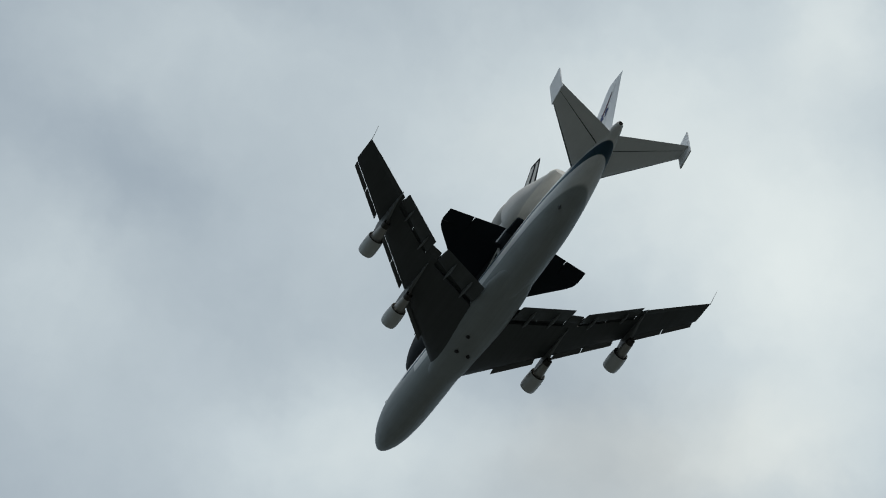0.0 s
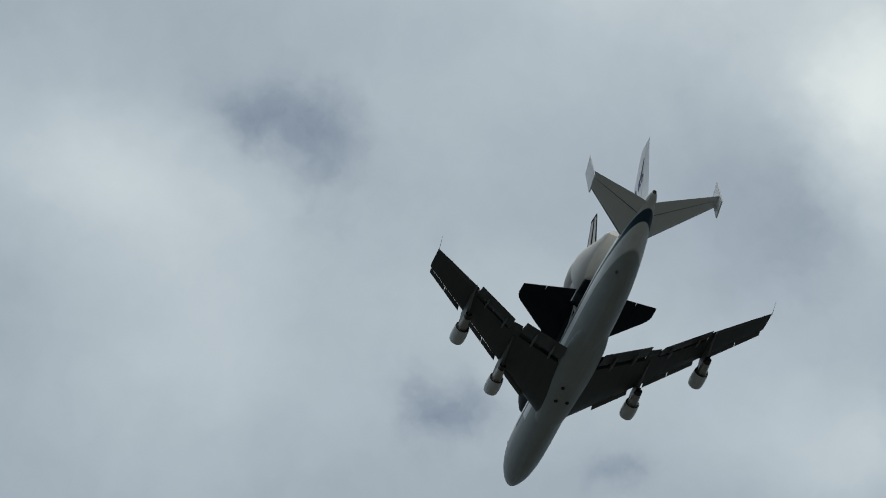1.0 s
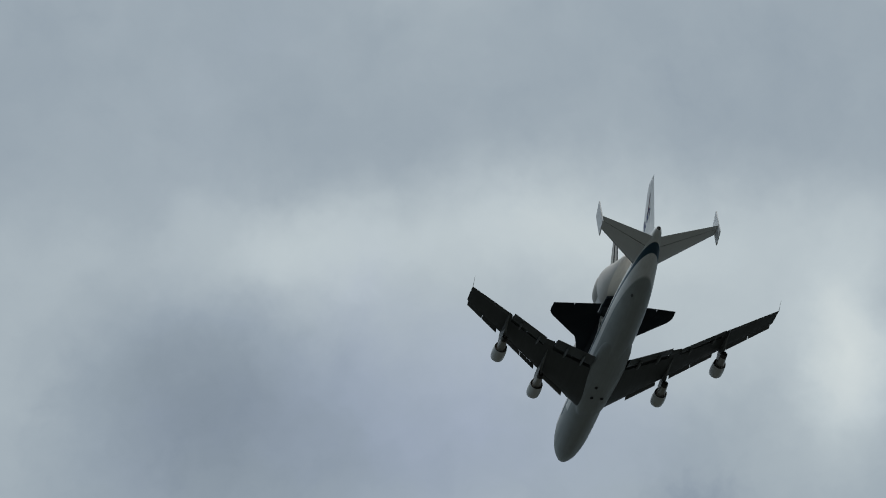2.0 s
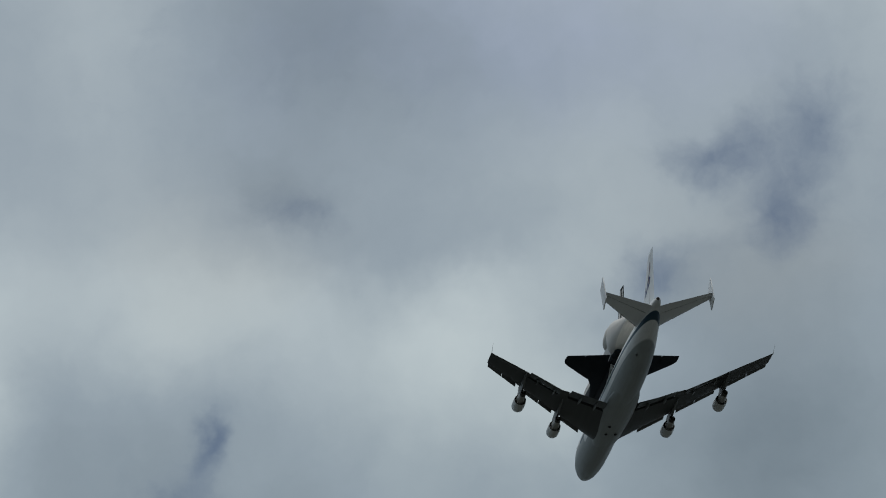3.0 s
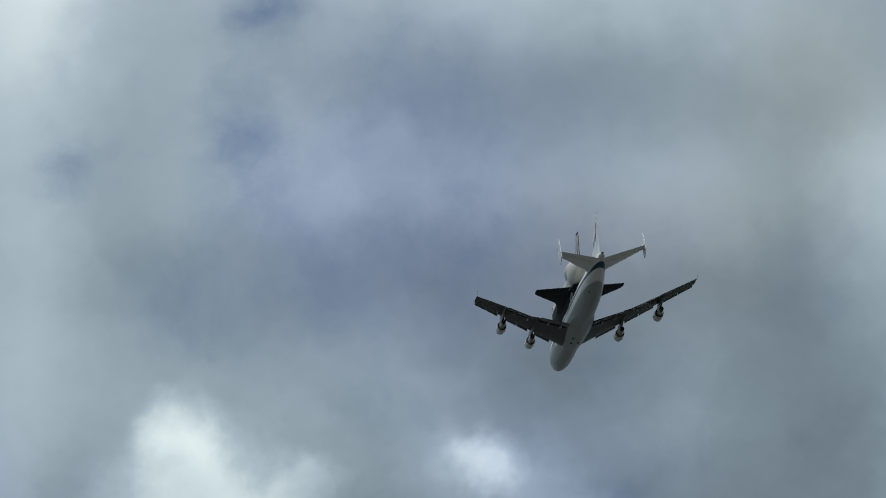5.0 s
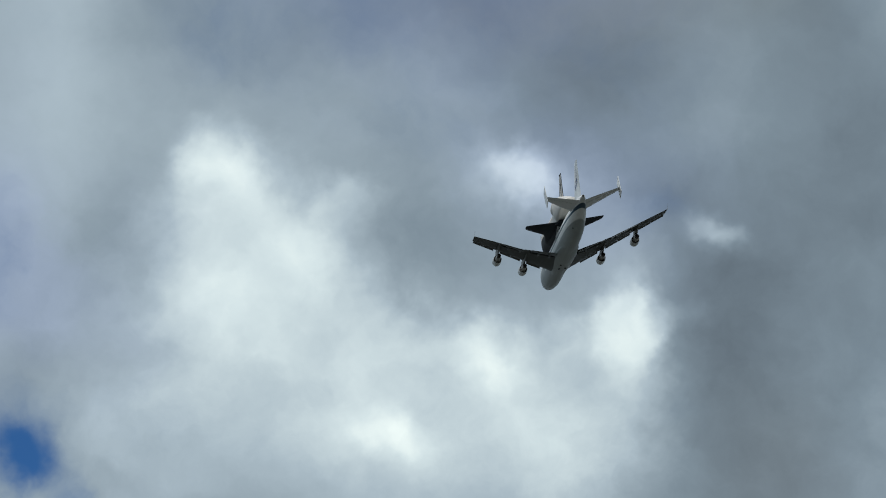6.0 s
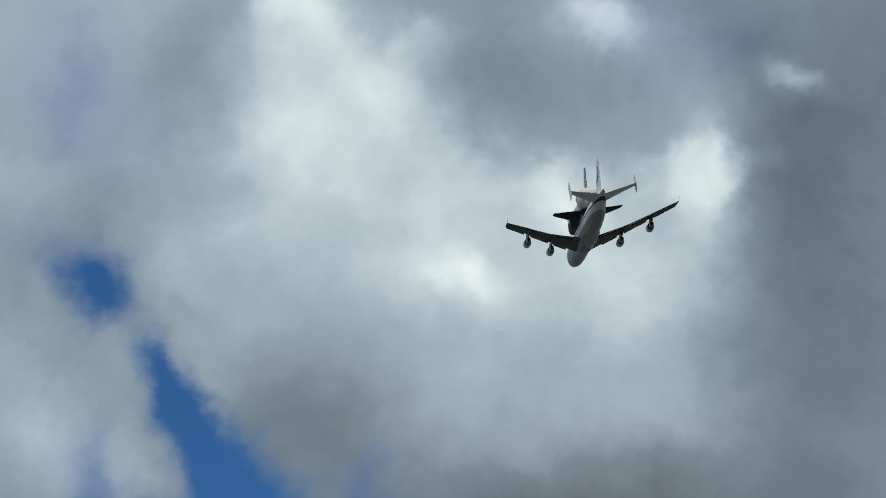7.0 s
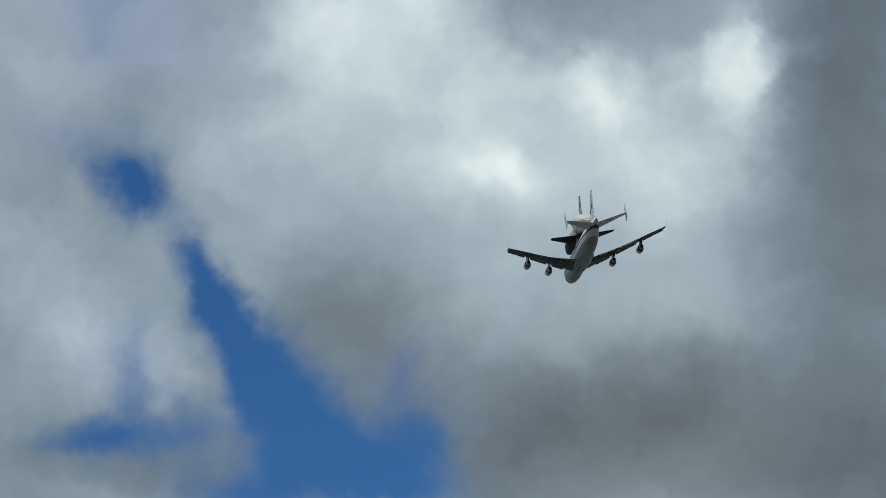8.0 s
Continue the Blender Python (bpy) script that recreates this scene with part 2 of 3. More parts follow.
def build_sky():
    world = bpy.data.worlds.new("sky")
    world.use_nodes = True
    scene.world = world
    n = Nodes(world.node_tree)
    way = n.add("ShaderNodeTexCoord").outputs["Generated"]
    # ragged edges: the ways are bent by turbulence of three sizes
    bent = way
    for scale, amount, detail in ((12.0, 0.011, 2.0), (40.0, 0.009, 4.0), (130.0, 0.0032, 3.0)):
        push = n.vmath("SUBTRACT", n.noise(way, scale, detail, 0.55, out=1), (0.5, 0.5, 0.5))
        bent = n.vmath("ADD", bent, n.add("ShaderNodeVectorMath", {0: push, "Scale": amount * 2}, operation="SCALE").outputs[0])
    light = n.math("MULTIPLY_ADD", n.noise(bent, 9.0, 5.0, 0.5), 0.2, 0.52 - 0.1)
    # level sheets overhead, lumpy heaps lower down
    height = n.add("ShaderNodeSeparateXYZ", {0: way}).outputs[2]
    light = n.math("ADD", light, n.range(height, 0.28, 0.64, -0.168, 0.0))
    lumps = n.range(height, 0.34, 0.5, 0.25, 0.1)
    light = n.math("MULTIPLY_ADD", n.math("SUBTRACT", n.noise(bent, 30.0, 7.0, 0.55), 0.5), lumps, light)
    light = n.math("MULTIPLY_ADD", n.math("SUBTRACT", n.noise(bent, 75.0, 6.0, 0.6), 0.5), n.math("MULTIPLY", lumps, 0.33), light)
    for rows in (HIGH_CLOUD, MIDDLE_CLOUD, LOW_CLOUD, CLOUD_BASE, SHEETS, HEADS):
        light = puffs(n, bent, rows, light)
    lumpy = n.math("MULTIPLY", n.math("SUBTRACT", n.noise(bent, 20.0, 9.0, 0.6), 0.5), 1.3)
    heap = n.range(puffs(n, bent, HEAPS, n.math("MULTIPLY_ADD", light, 1e-9, lumpy)), 0.15, 1.5)
    light = n.math("MULTIPLY_ADD", heap, 0.26, light)
    # heads and hollows within the heaps
    relief = n.math("SUBTRACT", n.noise(bent, 34.0, 6.0, 0.5), 0.5)
    light = n.math("MULTIPLY_ADD", n.math("MULTIPLY", relief, heap), 0.4, light)
    cloud = n.ramp(n.math("MULTIPLY", light, 0.8), ((0.0, srgb(73, 82, 92)), (0.2, srgb(111, 124, 136)), (0.4, srgb(152, 165, 176)), (0.6, srgb(191, 202, 207)),
                                                    (0.8, srgb(226, 233, 231)), (1.0, srgb(250, 250, 245))))
    warm = n.range(puffs(n, bent, WARM_GREY, n.math("MULTIPLY_ADD", light, 1e-9, n.math("SUBTRACT", n.noise(bent, 7.0, 4.0, 0.5), 0.5))), 0.0, 1.0)
    cloud = n.mix(warm, cloud, n.mix(1.0, cloud, (1.07, 1.0, 0.93, 1), "MULTIPLY"))
    violet = n.range(puffs(n, bent, VIOLET_GREY, n.math("MULTIPLY_ADD", warm, 1e-9, n.math("SUBTRACT", n.noise(bent, 15.0, 5.0, 0.55), 0.5))), 0.0, 1.0)
    cloud = n.mix(violet, cloud, n.mix(1.0, cloud, (0.97, 0.965, 1.1, 1), "MULTIPLY"))
    # low in the sky the light is greener
    cloud = n.mix(n.range(height, 0.46, 0.64), n.mix(1.0, cloud, (0.972, 1.0, 0.975, 1), "MULTIPLY"), cloud)
    # torn edges of the holes, with shreds and veils across them
    hole = n.math("MULTIPLY", n.math("SUBTRACT", n.noise(bent, 26.0, 9.0, 0.6), 0.5), 1.5)
    hole = puffs(n, bent, HOLES, puffs(n, bent, THIN_PLACES + THIN_VEILS, n.math("MULTIPLY_ADD", violet, 1e-9, hole)))
    gap = n.range(hole, 0.06, 1.85)
    blue = n.add("ShaderNodeTexSky", sky_type="NISHITA", sun_disc=False, sun_elevation=SUN_EL, sun_rotation=SUN_AZ, dust_density=0.3, ozone_density=3.0).outputs[0]
    blue = n.mix(1.0, blue, (0.0178, 0.0375, 0.0575, 1), "MULTIPLY")
    cloud = n.mix(gap, cloud, blue)
    bg = n.add("ShaderNodeBackground", {"Color": cloud, "Strength": 1.0})
    n.add("ShaderNodeOutputWorld", {0: bg.outputs[0]})


build_sky()


# ---- materials ----
def material(name, colour, rough=0.5, metal=0.0, grain=0.12, grain_scale=6.0, stain=0.15, stain_scale=0.35, bump=0.0, streak=0.0, paints=(), coat=0.0, gloss=0.5):
    """Painted or bare skin: colour varied by fine grain, broad stains and streaks along the airflow.
    paints: (function of nodes and position giving a mask, colour) laid over the ground colour."""
    m = bpy.data.materials.new(name)
    m.use_nodes = True
    n = Nodes(m.node_tree)
    pos = n.add("ShaderNodeTexCoord").outputs["Object"]
    tone = (*colour, 1)
    for mask, c in paints:
        tone = n.mix(mask(n, pos), tone, (*c, 1))
    fine = n.noise(pos, grain_scale, 5.0, 0.6)
    broad = n.noise(pos, stain_scale, 4.0, 0.55)
    v = n.math("MULTIPLY_ADD", n.math("SUBTRACT", fine, 0.5), grain * 2, 1.0)
    v = n.math("MULTIPLY_ADD", n.math("SUBTRACT", broad, 0.5), stain * 2, v)
    if streak:
        long = n.vmath("MULTIPLY", pos, (2.2, 0.06, 2.2))
        v = n.math("MULTIPLY_ADD", n.math("SUBTRACT", n.noise(long, 1.0, 4.0, 0.6), 0.5), streak * 2, v)
    hsv = n.add("ShaderNodeHueSaturation", {"Value": v, "Color": tone}).outputs[0]
    r = n.math("MULTIPLY_ADD", n.math("SUBTRACT", broad, 0.5), 0.25, rough)
    bsdf = n.add("ShaderNodeBsdfPrincipled", {"Base Color": hsv, "Roughness": r, "Metallic": metal, "Coat Weight": coat, "Coat Roughness": 0.15, "Specular IOR Level": gloss})
    if bump:
        b = n.add("ShaderNodeBump", {"Height": fine, "Strength": bump, "Distance": 0.02})
        m.node_tree.links.new(b.outputs[0], bsdf.inputs["Normal"])
    n.add("ShaderNodeOutputMaterial", {0: bsdf.outputs[0]})
    return m


def band(axis, low, high, edge=0.04, after=None, before=None):
    """A mask between two heights (or widths, or stations) of the thing's own space."""
    def mask(n, pos):
        sep = n.add("ShaderNodeSeparateXYZ", {0: pos}).outputs
        v = sep[axis]
        m = n.math("MULTIPLY", n.range(v, low - edge, low + edge), n.range(v, high - edge, high + edge, 1.0, 0.0))
        if after is not None:
            m = n.math("MULTIPLY", m, n.range(sep[1], after - 0.05, after + 0.05, 1.0, 0.0))
        if before is not None:
            m = n.math("MULTIPLY", m, n.range(sep[1], before - 0.05, before + 0.05))
        return m
    return mask


BLUE = (0.006, 0.042, 0.075)
SKIN = material("white_fuselage_paint", (0.68, 0.69, 0.685), 0.5, grain=0.1, stain=0.16, streak=0.16, coat=0.06,
                paints=((band(2, -9.0, -1.1, 0.14), (0.28, 0.304, 0.308)), (band(2, -9.0, 1.1, 0.5, before=14.5), (0.28, 0.304, 0.308)), (band(2, 0.38, 1.08, after=18.0), BLUE)))
WHITE = material("white_tail_paint", (0.72, 0.735, 0.745), 0.4, grain=0.04, stain=0.06, streak=0.06, coat=0.2)
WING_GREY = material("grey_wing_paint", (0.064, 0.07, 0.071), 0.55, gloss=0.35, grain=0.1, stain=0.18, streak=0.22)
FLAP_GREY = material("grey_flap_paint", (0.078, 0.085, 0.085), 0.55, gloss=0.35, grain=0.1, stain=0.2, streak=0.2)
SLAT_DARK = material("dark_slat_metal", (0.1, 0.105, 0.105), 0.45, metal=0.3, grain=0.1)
DARK_GAP = material("dark_recess", (0.015, 0.015, 0.015), 0.8)
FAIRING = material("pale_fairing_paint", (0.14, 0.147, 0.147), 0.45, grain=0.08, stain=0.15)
COWL = material("pale_grey_cowl_paint", (0.5, 0.51, 0.5), 0.38, grain=0.06, stain=0.12, streak=0.1, coat=0.2)
CORE = material("stained_core_steel", (0.34, 0.33, 0.31), 0.4, metal=0.6, grain=0.12, stain=0.3)
HOT = material("burnt_exhaust_steel", (0.05, 0.045, 0.04), 0.5, metal=0.7, stain=0.3)
FAN = material("dark_fan_metal", (0.08, 0.08, 0.085), 0.4, metal=0.7)
STRUT = material("white_strut_paint", (0.68, 0.68, 0.66), 0.4)
EMBLEM = material("blue_emblem_paint", (0.03, 0.05, 0.16), 0.45)
TILE_BLACK = material("black_heat_tiles", (0.0085, 0.012, 0.0155), 0.7, grain=0.3, grain_scale=9.0, stain=0.25, bump=0.1, gloss=0.15)


def chine_shade_mask(n, pos):
    """The fairing's upper side, above the chine that climbs towards its end; its shade is put into the colour."""
    sep = n.add("ShaderNodeSeparateXYZ", {0: pos}).outputs
    return n.range(n.math("MULTIPLY_ADD", sep[1], 0.298, n.math("SUBTRACT", sep[2], 0.77)), -0.12, 0.12)


# cream skin; the duller tone above the chine is painted-in shade
CONE_SKIN = material("cream_fairing_skin", (0.82, 0.775, 0.7), 0.5, grain=0.05, stain=0.14, streak=0.14, paints=((chine_shade_mask, (0.6, 0.58, 0.55)),))
POD_SKIN = material("taupe_pod_blanket", (0.54, 0.515, 0.48), 0.6, grain=0.06, stain=0.14, streak=0.12)
SWOOSH = material("dull_red_emblem_paint", (0.1, 0.04, 0.06), 0.45)
GLASS_DARK = material("dark_cockpit_glass", (0.01, 0.012, 0.014), 0.1, coat=0.6)


def ground_material():
    m = bpy.data.materials.new("dry_grass_and_soil")
    m.use_nodes = True
    n = Nodes(m.node_tree)
    pos = n.add("ShaderNodeTexCoord").outputs["Object"]
    c = n.ramp(n.noise(pos, 0.02, 8.0, 0.6), ((0.3, (0.042, 0.046, 0.039)), (0.5, (0.067, 0.07, 0.062)), (0.7, (0.11, 0.112, 0.104))))
    c = n.mix(n.range(n.noise(pos, 1.4, 6.0, 0.65), 0.35, 0.7), c, (0.039, 0.044, 0.037, 1))
    bsdf = n.add("ShaderNodeBsdfPrincipled", {"Base Color": c, "Roughness": 0.9})
    b = n.add("ShaderNodeBump", {"Height": n.noise(pos, 6.0, 6.0, 0.7), "Strength": 0.5, "Distance": 0.1})
    m.node_tree.links.new(b.outputs[0], bsdf.inputs["Normal"])
    n.add("ShaderNodeOutputMaterial", {0: bsdf.outputs[0]})
    return m


# ---- mesh helpers; aircraft space: x starboard, y forward, z up, origin 30 m behind the nose ----
def P(s, y, z):
    """A point from its station behind the nose, its place across and its height."""
    return Vector((y, 30.0 - s, z))


def part(name, bm, mat, parent=None, label="", sharp=35):
    """Links a bmesh as one mesh object under a thing or a part."""
    bmesh.ops.recalc_face_normals(bm, faces=bm.faces)
    me = bpy.data.meshes.new(name)
    bm.to_mesh(me)
    bm.free()
    me.materials.append(mat)
    me.polygons.foreach_set("use_smooth", [True] * len(me.polygons))
    me.set_sharp_from_angle(angle=radians(sharp))
    ob = new(name, me)
    ob.parent = parent
    return tagged(ob, label)


def loft(rings, bm=None, cap=(True, True)):
    """Skins rings of equal numbers of points."""
    bm = bm or bmesh.new()
    made = [[bm.verts.new(p) for p in ring] for ring in rings]
    for a, b in zip(made, made[1:]):
        for i in range(len(a)):
            j = (i + 1) % len(a)
            if (a[i].co - a[j].co).length + (b[i].co - b[j].co).length > 1e-6:
                bm.faces.new((a[i], a[j], b[j], b[i]))
    if cap[0]:
        bm.faces.new(made[0][::-1])
    if cap[1]:
        bm.faces.new(made[-1])
    return bm


def lathe(profile, centre, count=40, bm=None, closed=False):
    """Turns a profile of (station offset, radius) about a fore-and-aft axis through centre."""
    s0, y0, z0 = centre
    rings = [[P(s0 + s, y0 + r * math.cos(2 * math.pi * i / count), z0 + r * math.sin(2 * math.pi * i / count)) for i in range(count)] for s, r in profile]
    if closed:
        rings.append(rings[0])
        bm = loft(rings, bm, (False, False))
        bmesh.ops.remove_doubles(bm, verts=bm.verts, dist=1e-4)
        return bm
    return loft(rings, bm)


def smooth_rows(rows, step):
    """Rows of numbers, finer along the first by an eased curve through them."""
    rows = np.array(rows, float)
    s = rows[:, 0]
    at = np.unique(np.r_[np.arange(s[0], s[-1], step), s])
    slope = np.gradient(rows, s, axis=0)
    out = []
    for v in at:
        i = min(max(np.searchsorted(s, v, "right") - 1, 0), len(s) - 2)
        h = s[i + 1] - s[i]
        u = (v - s[i]) / h
        a, b, c, d = 2 * u**3 - 3 * u**2 + 1, u**3 - 2 * u**2 + u, -2 * u**3 + 3 * u**2, u**3 - u**2
        out.append(a * rows[i] + b * h * slope[i] + c * rows[i + 1] + d * h * slope[i + 1])
    return np.array(out)


def tube(rows, count=48, step=0.8, power=2.0, bm=None, upper=None):
    """A body lofted from rows of station, half width, height of the widest line, bottom and top."""
    rings = []
    for s, w, zc, low, top in smooth_rows(rows, step):
        ring = []
        for i in range(count):
            a = 2 * math.pi * i / count
            c, d = math.cos(a), math.sin(a)
            c = math.copysign(abs(c) ** (2 / (between(s, *upper) if upper and d > 0 else power)), c)
            d = math.copysign(abs(d) ** (2 / power), d)
            ring.append(P(s, max(w, 0.01) * c, zc + d * (max(top - zc, 0.01) if d > 0 else max(zc - low, 0.01))))
        rings.append(ring)
    return loft(rings, bm)


def foil(x, t, camber=0.0):
    """Heights of the upper and lower skin at x of the chord."""
    y = 5 * t * (0.2969 * math.sqrt(max(x, 0)) - 0.126 * x - 0.3516 * x**2 + 0.2843 * x**3 - 0.1036 * x**4)
    m = camber * 4 * x * (1 - x)
    return m + y, m - y


def foil_ring(le, te, y, z, thick, side=1, start=0.0, end=1.0, twist=0.0, upright=False, camber=0.0, count=11, offset=0.0):
    """The ring of a wing section between two fractions of its chord. upright: for a fin, thickness goes across."""
    chord, up, low = te - le, [], []
    for i in range(count):
        x = start + (end - start) * (1 - math.cos(math.pi * i / (count - 1))) / 2
        hi, lo = foil(x, thick, camber)
        dz = (x - 0.3) * chord * math.tan(radians(twist))
        up.append((le + x * chord, hi * chord + dz))
        low.append((le + x * chord, lo * chord + dz))
    pts = up + low[::-1]
    if upright:
        return [P(s, offset + h, z) for s, h in pts]
    return [P(s, side * y, z + h) for s, h in pts]


def plate(outline, thick, axis=0, at=0.0, bevel=0.0):
    """A slab from an outline of (station, height) or (station, across), thick along the third axis."""
    bm = bmesh.new()
    rings = []
    for k in (-0.5, 0.5):
        ring = []
        for s, v in outline:
            ring.append(P(s, at + k * thick, v) if axis == 0 else P(s, v, at + k * thick))
        rings.append(ring)
    bm = loft(rings, bm)
    if bevel:
        bmesh.ops.bevel(bm, geom=bm.edges[:], offset=bevel, segments=2, affect="EDGES")
    return bm


def rod(a, b, r, r2=None, count=10, bm=None):
    """A round bar between two points."""
    a, b = Vector(a), Vector(b)
    q = (b - a).to_track_quat("Z", "Y")
    rings = []
    for p, rad in ((a, r), (b, r if r2 is None else r2)):
        rings.append([p + q @ Vector((rad * math.cos(2 * math.pi * i / count), rad * math.sin(2 * math.pi * i / count), 0)) for i in range(count)])
    return loft(rings, bm)


def canoe(s0, s1, y, z0, z1, width, depth, count=14):
    """A slender fairing pointed at both ends, below the line from (s0, z0) to (s1, z1)."""
    rings = []
    for i in range(11):
        u = i / 10
        k = max(math.sin(math.pi * u) ** 0.6, 0.02)
        s, z = s0 + (s1 - s0) * u, z0 + (z1 - z0) * u
        rings.append([P(s, y + width / 2 * k * math.cos(2 * math.pi * j / count), z + depth / 2 * k * math.sin(2 * math.pi * j / count)) for j in range(count)])
    return loft(rings)


def between(v, xs, ys):
    return float(np.interp(v, xs, ys))


# ---- ground ----
def build_ground():
    bm = bmesh.new()
    count = 96
    rings = [0.5, 40, 300, 1500, 4900]
    prev = None
    for r in rings:
        ring = [bm.verts.new((r * math.cos(2 * math.pi * i / count), r * math.sin(2 * math.pi * i / count), 0)) for i in range(count)]
        if prev is None:
            bm.faces.new(ring)
        else:
            for i in range(count):
                bm.faces.new((prev[i], ring[i], ring[(i + 1) % count], prev[(i + 1) % count]))
        prev = ring
    ob = part("ground", bm, ground_material())
    tagged(ob, "flat open ground of dry grass and soil", "ground", kind="structure")


build_ground()

# ---- the carrier aircraft ----
carrier = tagged(new("carrier_aircraft"), "white four-engined jet airliner with blue stripe carrying a spaceplane", "aircraft")

#        station, half width, widest at, bottom, top
BODY = ((0.0, 0.06, -1.25, -1.31, -1.19), (0.25, 0.62, -1.2, -1.85, -0.62), (0.8, 1.12, -1.1, -2.3, 0.0), (1.8, 1.72, -0.9, -2.75, 0.95), (3.2, 2.3, -0.7, -3.15, 2.3),
        (5.0, 2.72, -0.5, -3.45, 3.75), (7.5, 3.04, -0.35, -3.7, 4.6), (11.0, 3.2, -0.3, -3.82, 4.8), (15.0, 3.25, -0.3, -3.85, 4.75), (19.0, 3.25, -0.3, -3.85, 4.4),
        (23.0, 3.25, -0.3, -3.85, 3.9), (28.0, 3.25, -0.3, -3.85, 3.8), (44.0, 3.25, -0.3, -3.8, 3.8), (48.0, 3.18, -0.15, -3.35, 3.8),
        (52.0, 2.92, 0.15, -2.5, 3.78), (56.0, 2.5, 0.6, -1.45, 3.72), (60.0, 1.95, 1.1, -0.3, 3.6), (63.5, 1.35, 1.6, 0.75, 3.35), (66.0, 0.86, 1.95, 1.45, 2.95), (67.2, 0.5, 2.1, 1.75, 2.6))


def build_fuselage():
    body = part("fuselage", tube(BODY, 64, 0.7, upper=((0, 3, 8, 19, 25), (2.0, 1.75, 1.55, 1.6, 2.0))), SKIN, carrier, "white hull with a blue stripe and grey belly")
    part("exhaust", lathe(((0, 0.36), (0.25, 0.33), (0.25, 0.25), (0.05, 0.2)), (67.15, 0, 2.17), 20), HOT, body, "black exhaust at the tail end")
    belly = tube(((15.5, 1.6, -2.6, -3.6, -2.0), (18.0, 2.4, -2.5, -3.8, -1.9), (21.0, 3.0, -2.4, -3.95, -1.6), (26.0, 3.35, -2.4, -4.05, -1.4), (33.0, 3.38, -2.4, -4.08, -1.4),
                  (37.0, 3.1, -2.4, -3.92, -1.6), (40.0, 2.4, -2.4, -3.8, -1.9), (43.0, 1.2, -2.5, -3.4, -2.2)), 48, 0.8)
    part("belly_fairing", belly, SKIN, carrier, "swollen grey belly fairing")
    for s, y in ((27.0, -1.05), (23.85, -1.07), (23.8, 0.97)):
        bm = tube(((s - 0.33, 0.05, -4.0, -4.04, -3.95), (s - 0.2, 0.26, -4.0, -4.2, -3.9), (s, 0.33, -4.0, -4.24, -3.9), (s + 0.2, 0.26, -4.0, -4.2, -3.9), (s + 0.33, 0.05, -4.0, -4.04, -3.95)), 14, 0.2)
        bmesh.ops.translate(bm, verts=bm.verts, vec=(y, 0, 0))
        part("vent", bm, DARK_GAP, body)
    for s, y in ((52.7, -1.4), (52.4, 0.5)):
        bm = tube(((s - 0.3, 0.1, -2.05, -2.3, -1.9), (s, 0.25, -2.05, -2.34, -1.9), (s + 0.3, 0.1, -2.0, -2.1, -1.9)), 10, 0.2)
        bmesh.ops.translate(bm, verts=bm.verts, vec=(y, 0, 0))
        part("outflow_valve", bm, FLAP_GREY, body)
    for side in (-1, 1):
        for i, (s, z) in enumerate(((4.1, 2.55), (4.9, 2.75), (5.7, 2.85))):
            rows = smooth_rows(BODY, 0.1)
            w = between(s, rows[:, 0], rows[:, 1])
            zc, top = between(s, rows[:, 0], rows[:, 2]), between(s, rows[:, 0], rows[:, 4])
            x = w * math.sqrt(max(1 - ((z - zc) / (top - zc)) ** 2, 0)) + 0.02
            bm = plate(((s - 0.34, z - 0.3), (s + 0.3, z - 0.3), (s + 0.3, z + 0.3), (s - 0.2, z + 0.3)), 0.16, 0, side * x, 0.02)
            part("cockpit_window", bm, GLASS_DARK, body)


build_fuselage()

# wing: leading edge, chord line height, thickness along the span
LE_Y, LE_S = (2.6, 29.8), (19.1, 42.9)
CHORD_Z = ((2.6, -2.5), (12.0, -1.05), (21.0, 0.42), (29.8, 1.85))
THICK = ((2.6, 0.125), (11.4, 0.095), (29.8, 0.08))
TE_CLEAN = ((2.6, 34.6), (11.45, 36.55), (13.35, 37.0), (20.85, 41.55), (29.8, 47.05))
TE_FLAP = ((3.4, 35.5), (11.4, 38.1), (13.4, 38.1), (20.7, 42.65))


def le(y):
    return between(y, LE_Y, LE_S)


def lookup(table, y):
    return between(y, [r[0] for r in table], [r[1] for r in table])


def wing_ring(y, side, end=1.0):
    return foil_ring(le(y), lookup(TE_CLEAN, y), y, lookup(CHORD_Z, y), lookup(THICK, y), side, 0.0, end, twist=-1.2, camber=0.012, count=13)


def flap(name, y0, y1, chord0, chord1, droop, side, wing, label="", drop=0.42):
    """One flap panel with its own section, run out behind the wing and let down."""
    rings = []
    for i in range(5):
        u = i / 4
        y = y0 + (y1 - y0) * u
        te, c = lookup(TE_FLAP, y), chord0 + (chord1 - chord0) * u
        z = lookup(CHORD_Z, y) - drop * (1 - 0.35 * u)
        rings.append(foil_ring(te - c, te, y, z, 0.13, side, twist=-droop, count=9))
    return part(name, loft(rings), FLAP_GREY, wing, label)


def slat(y0, y1, side, wing):
    """A leading-edge slat run forward and down, leaving a slot."""
    rings = []
    for i in range(5):
        y = y0 + (y1 - y0) * i / 4
        front = le(y) - 0.86
        c = between(y, (6, 12, 14, 30), (1.03, 1.01, 0.8, 0.76))
        z = lookup(CHORD_Z, y) - between(y, (6, 30), (0.22, 0.08))
        rings.append(foil_ring(front, front + c, y, z, 0.2, side, twist=26, count=7))
    return part("slat", loft(rings), SLAT_DARK, wing)


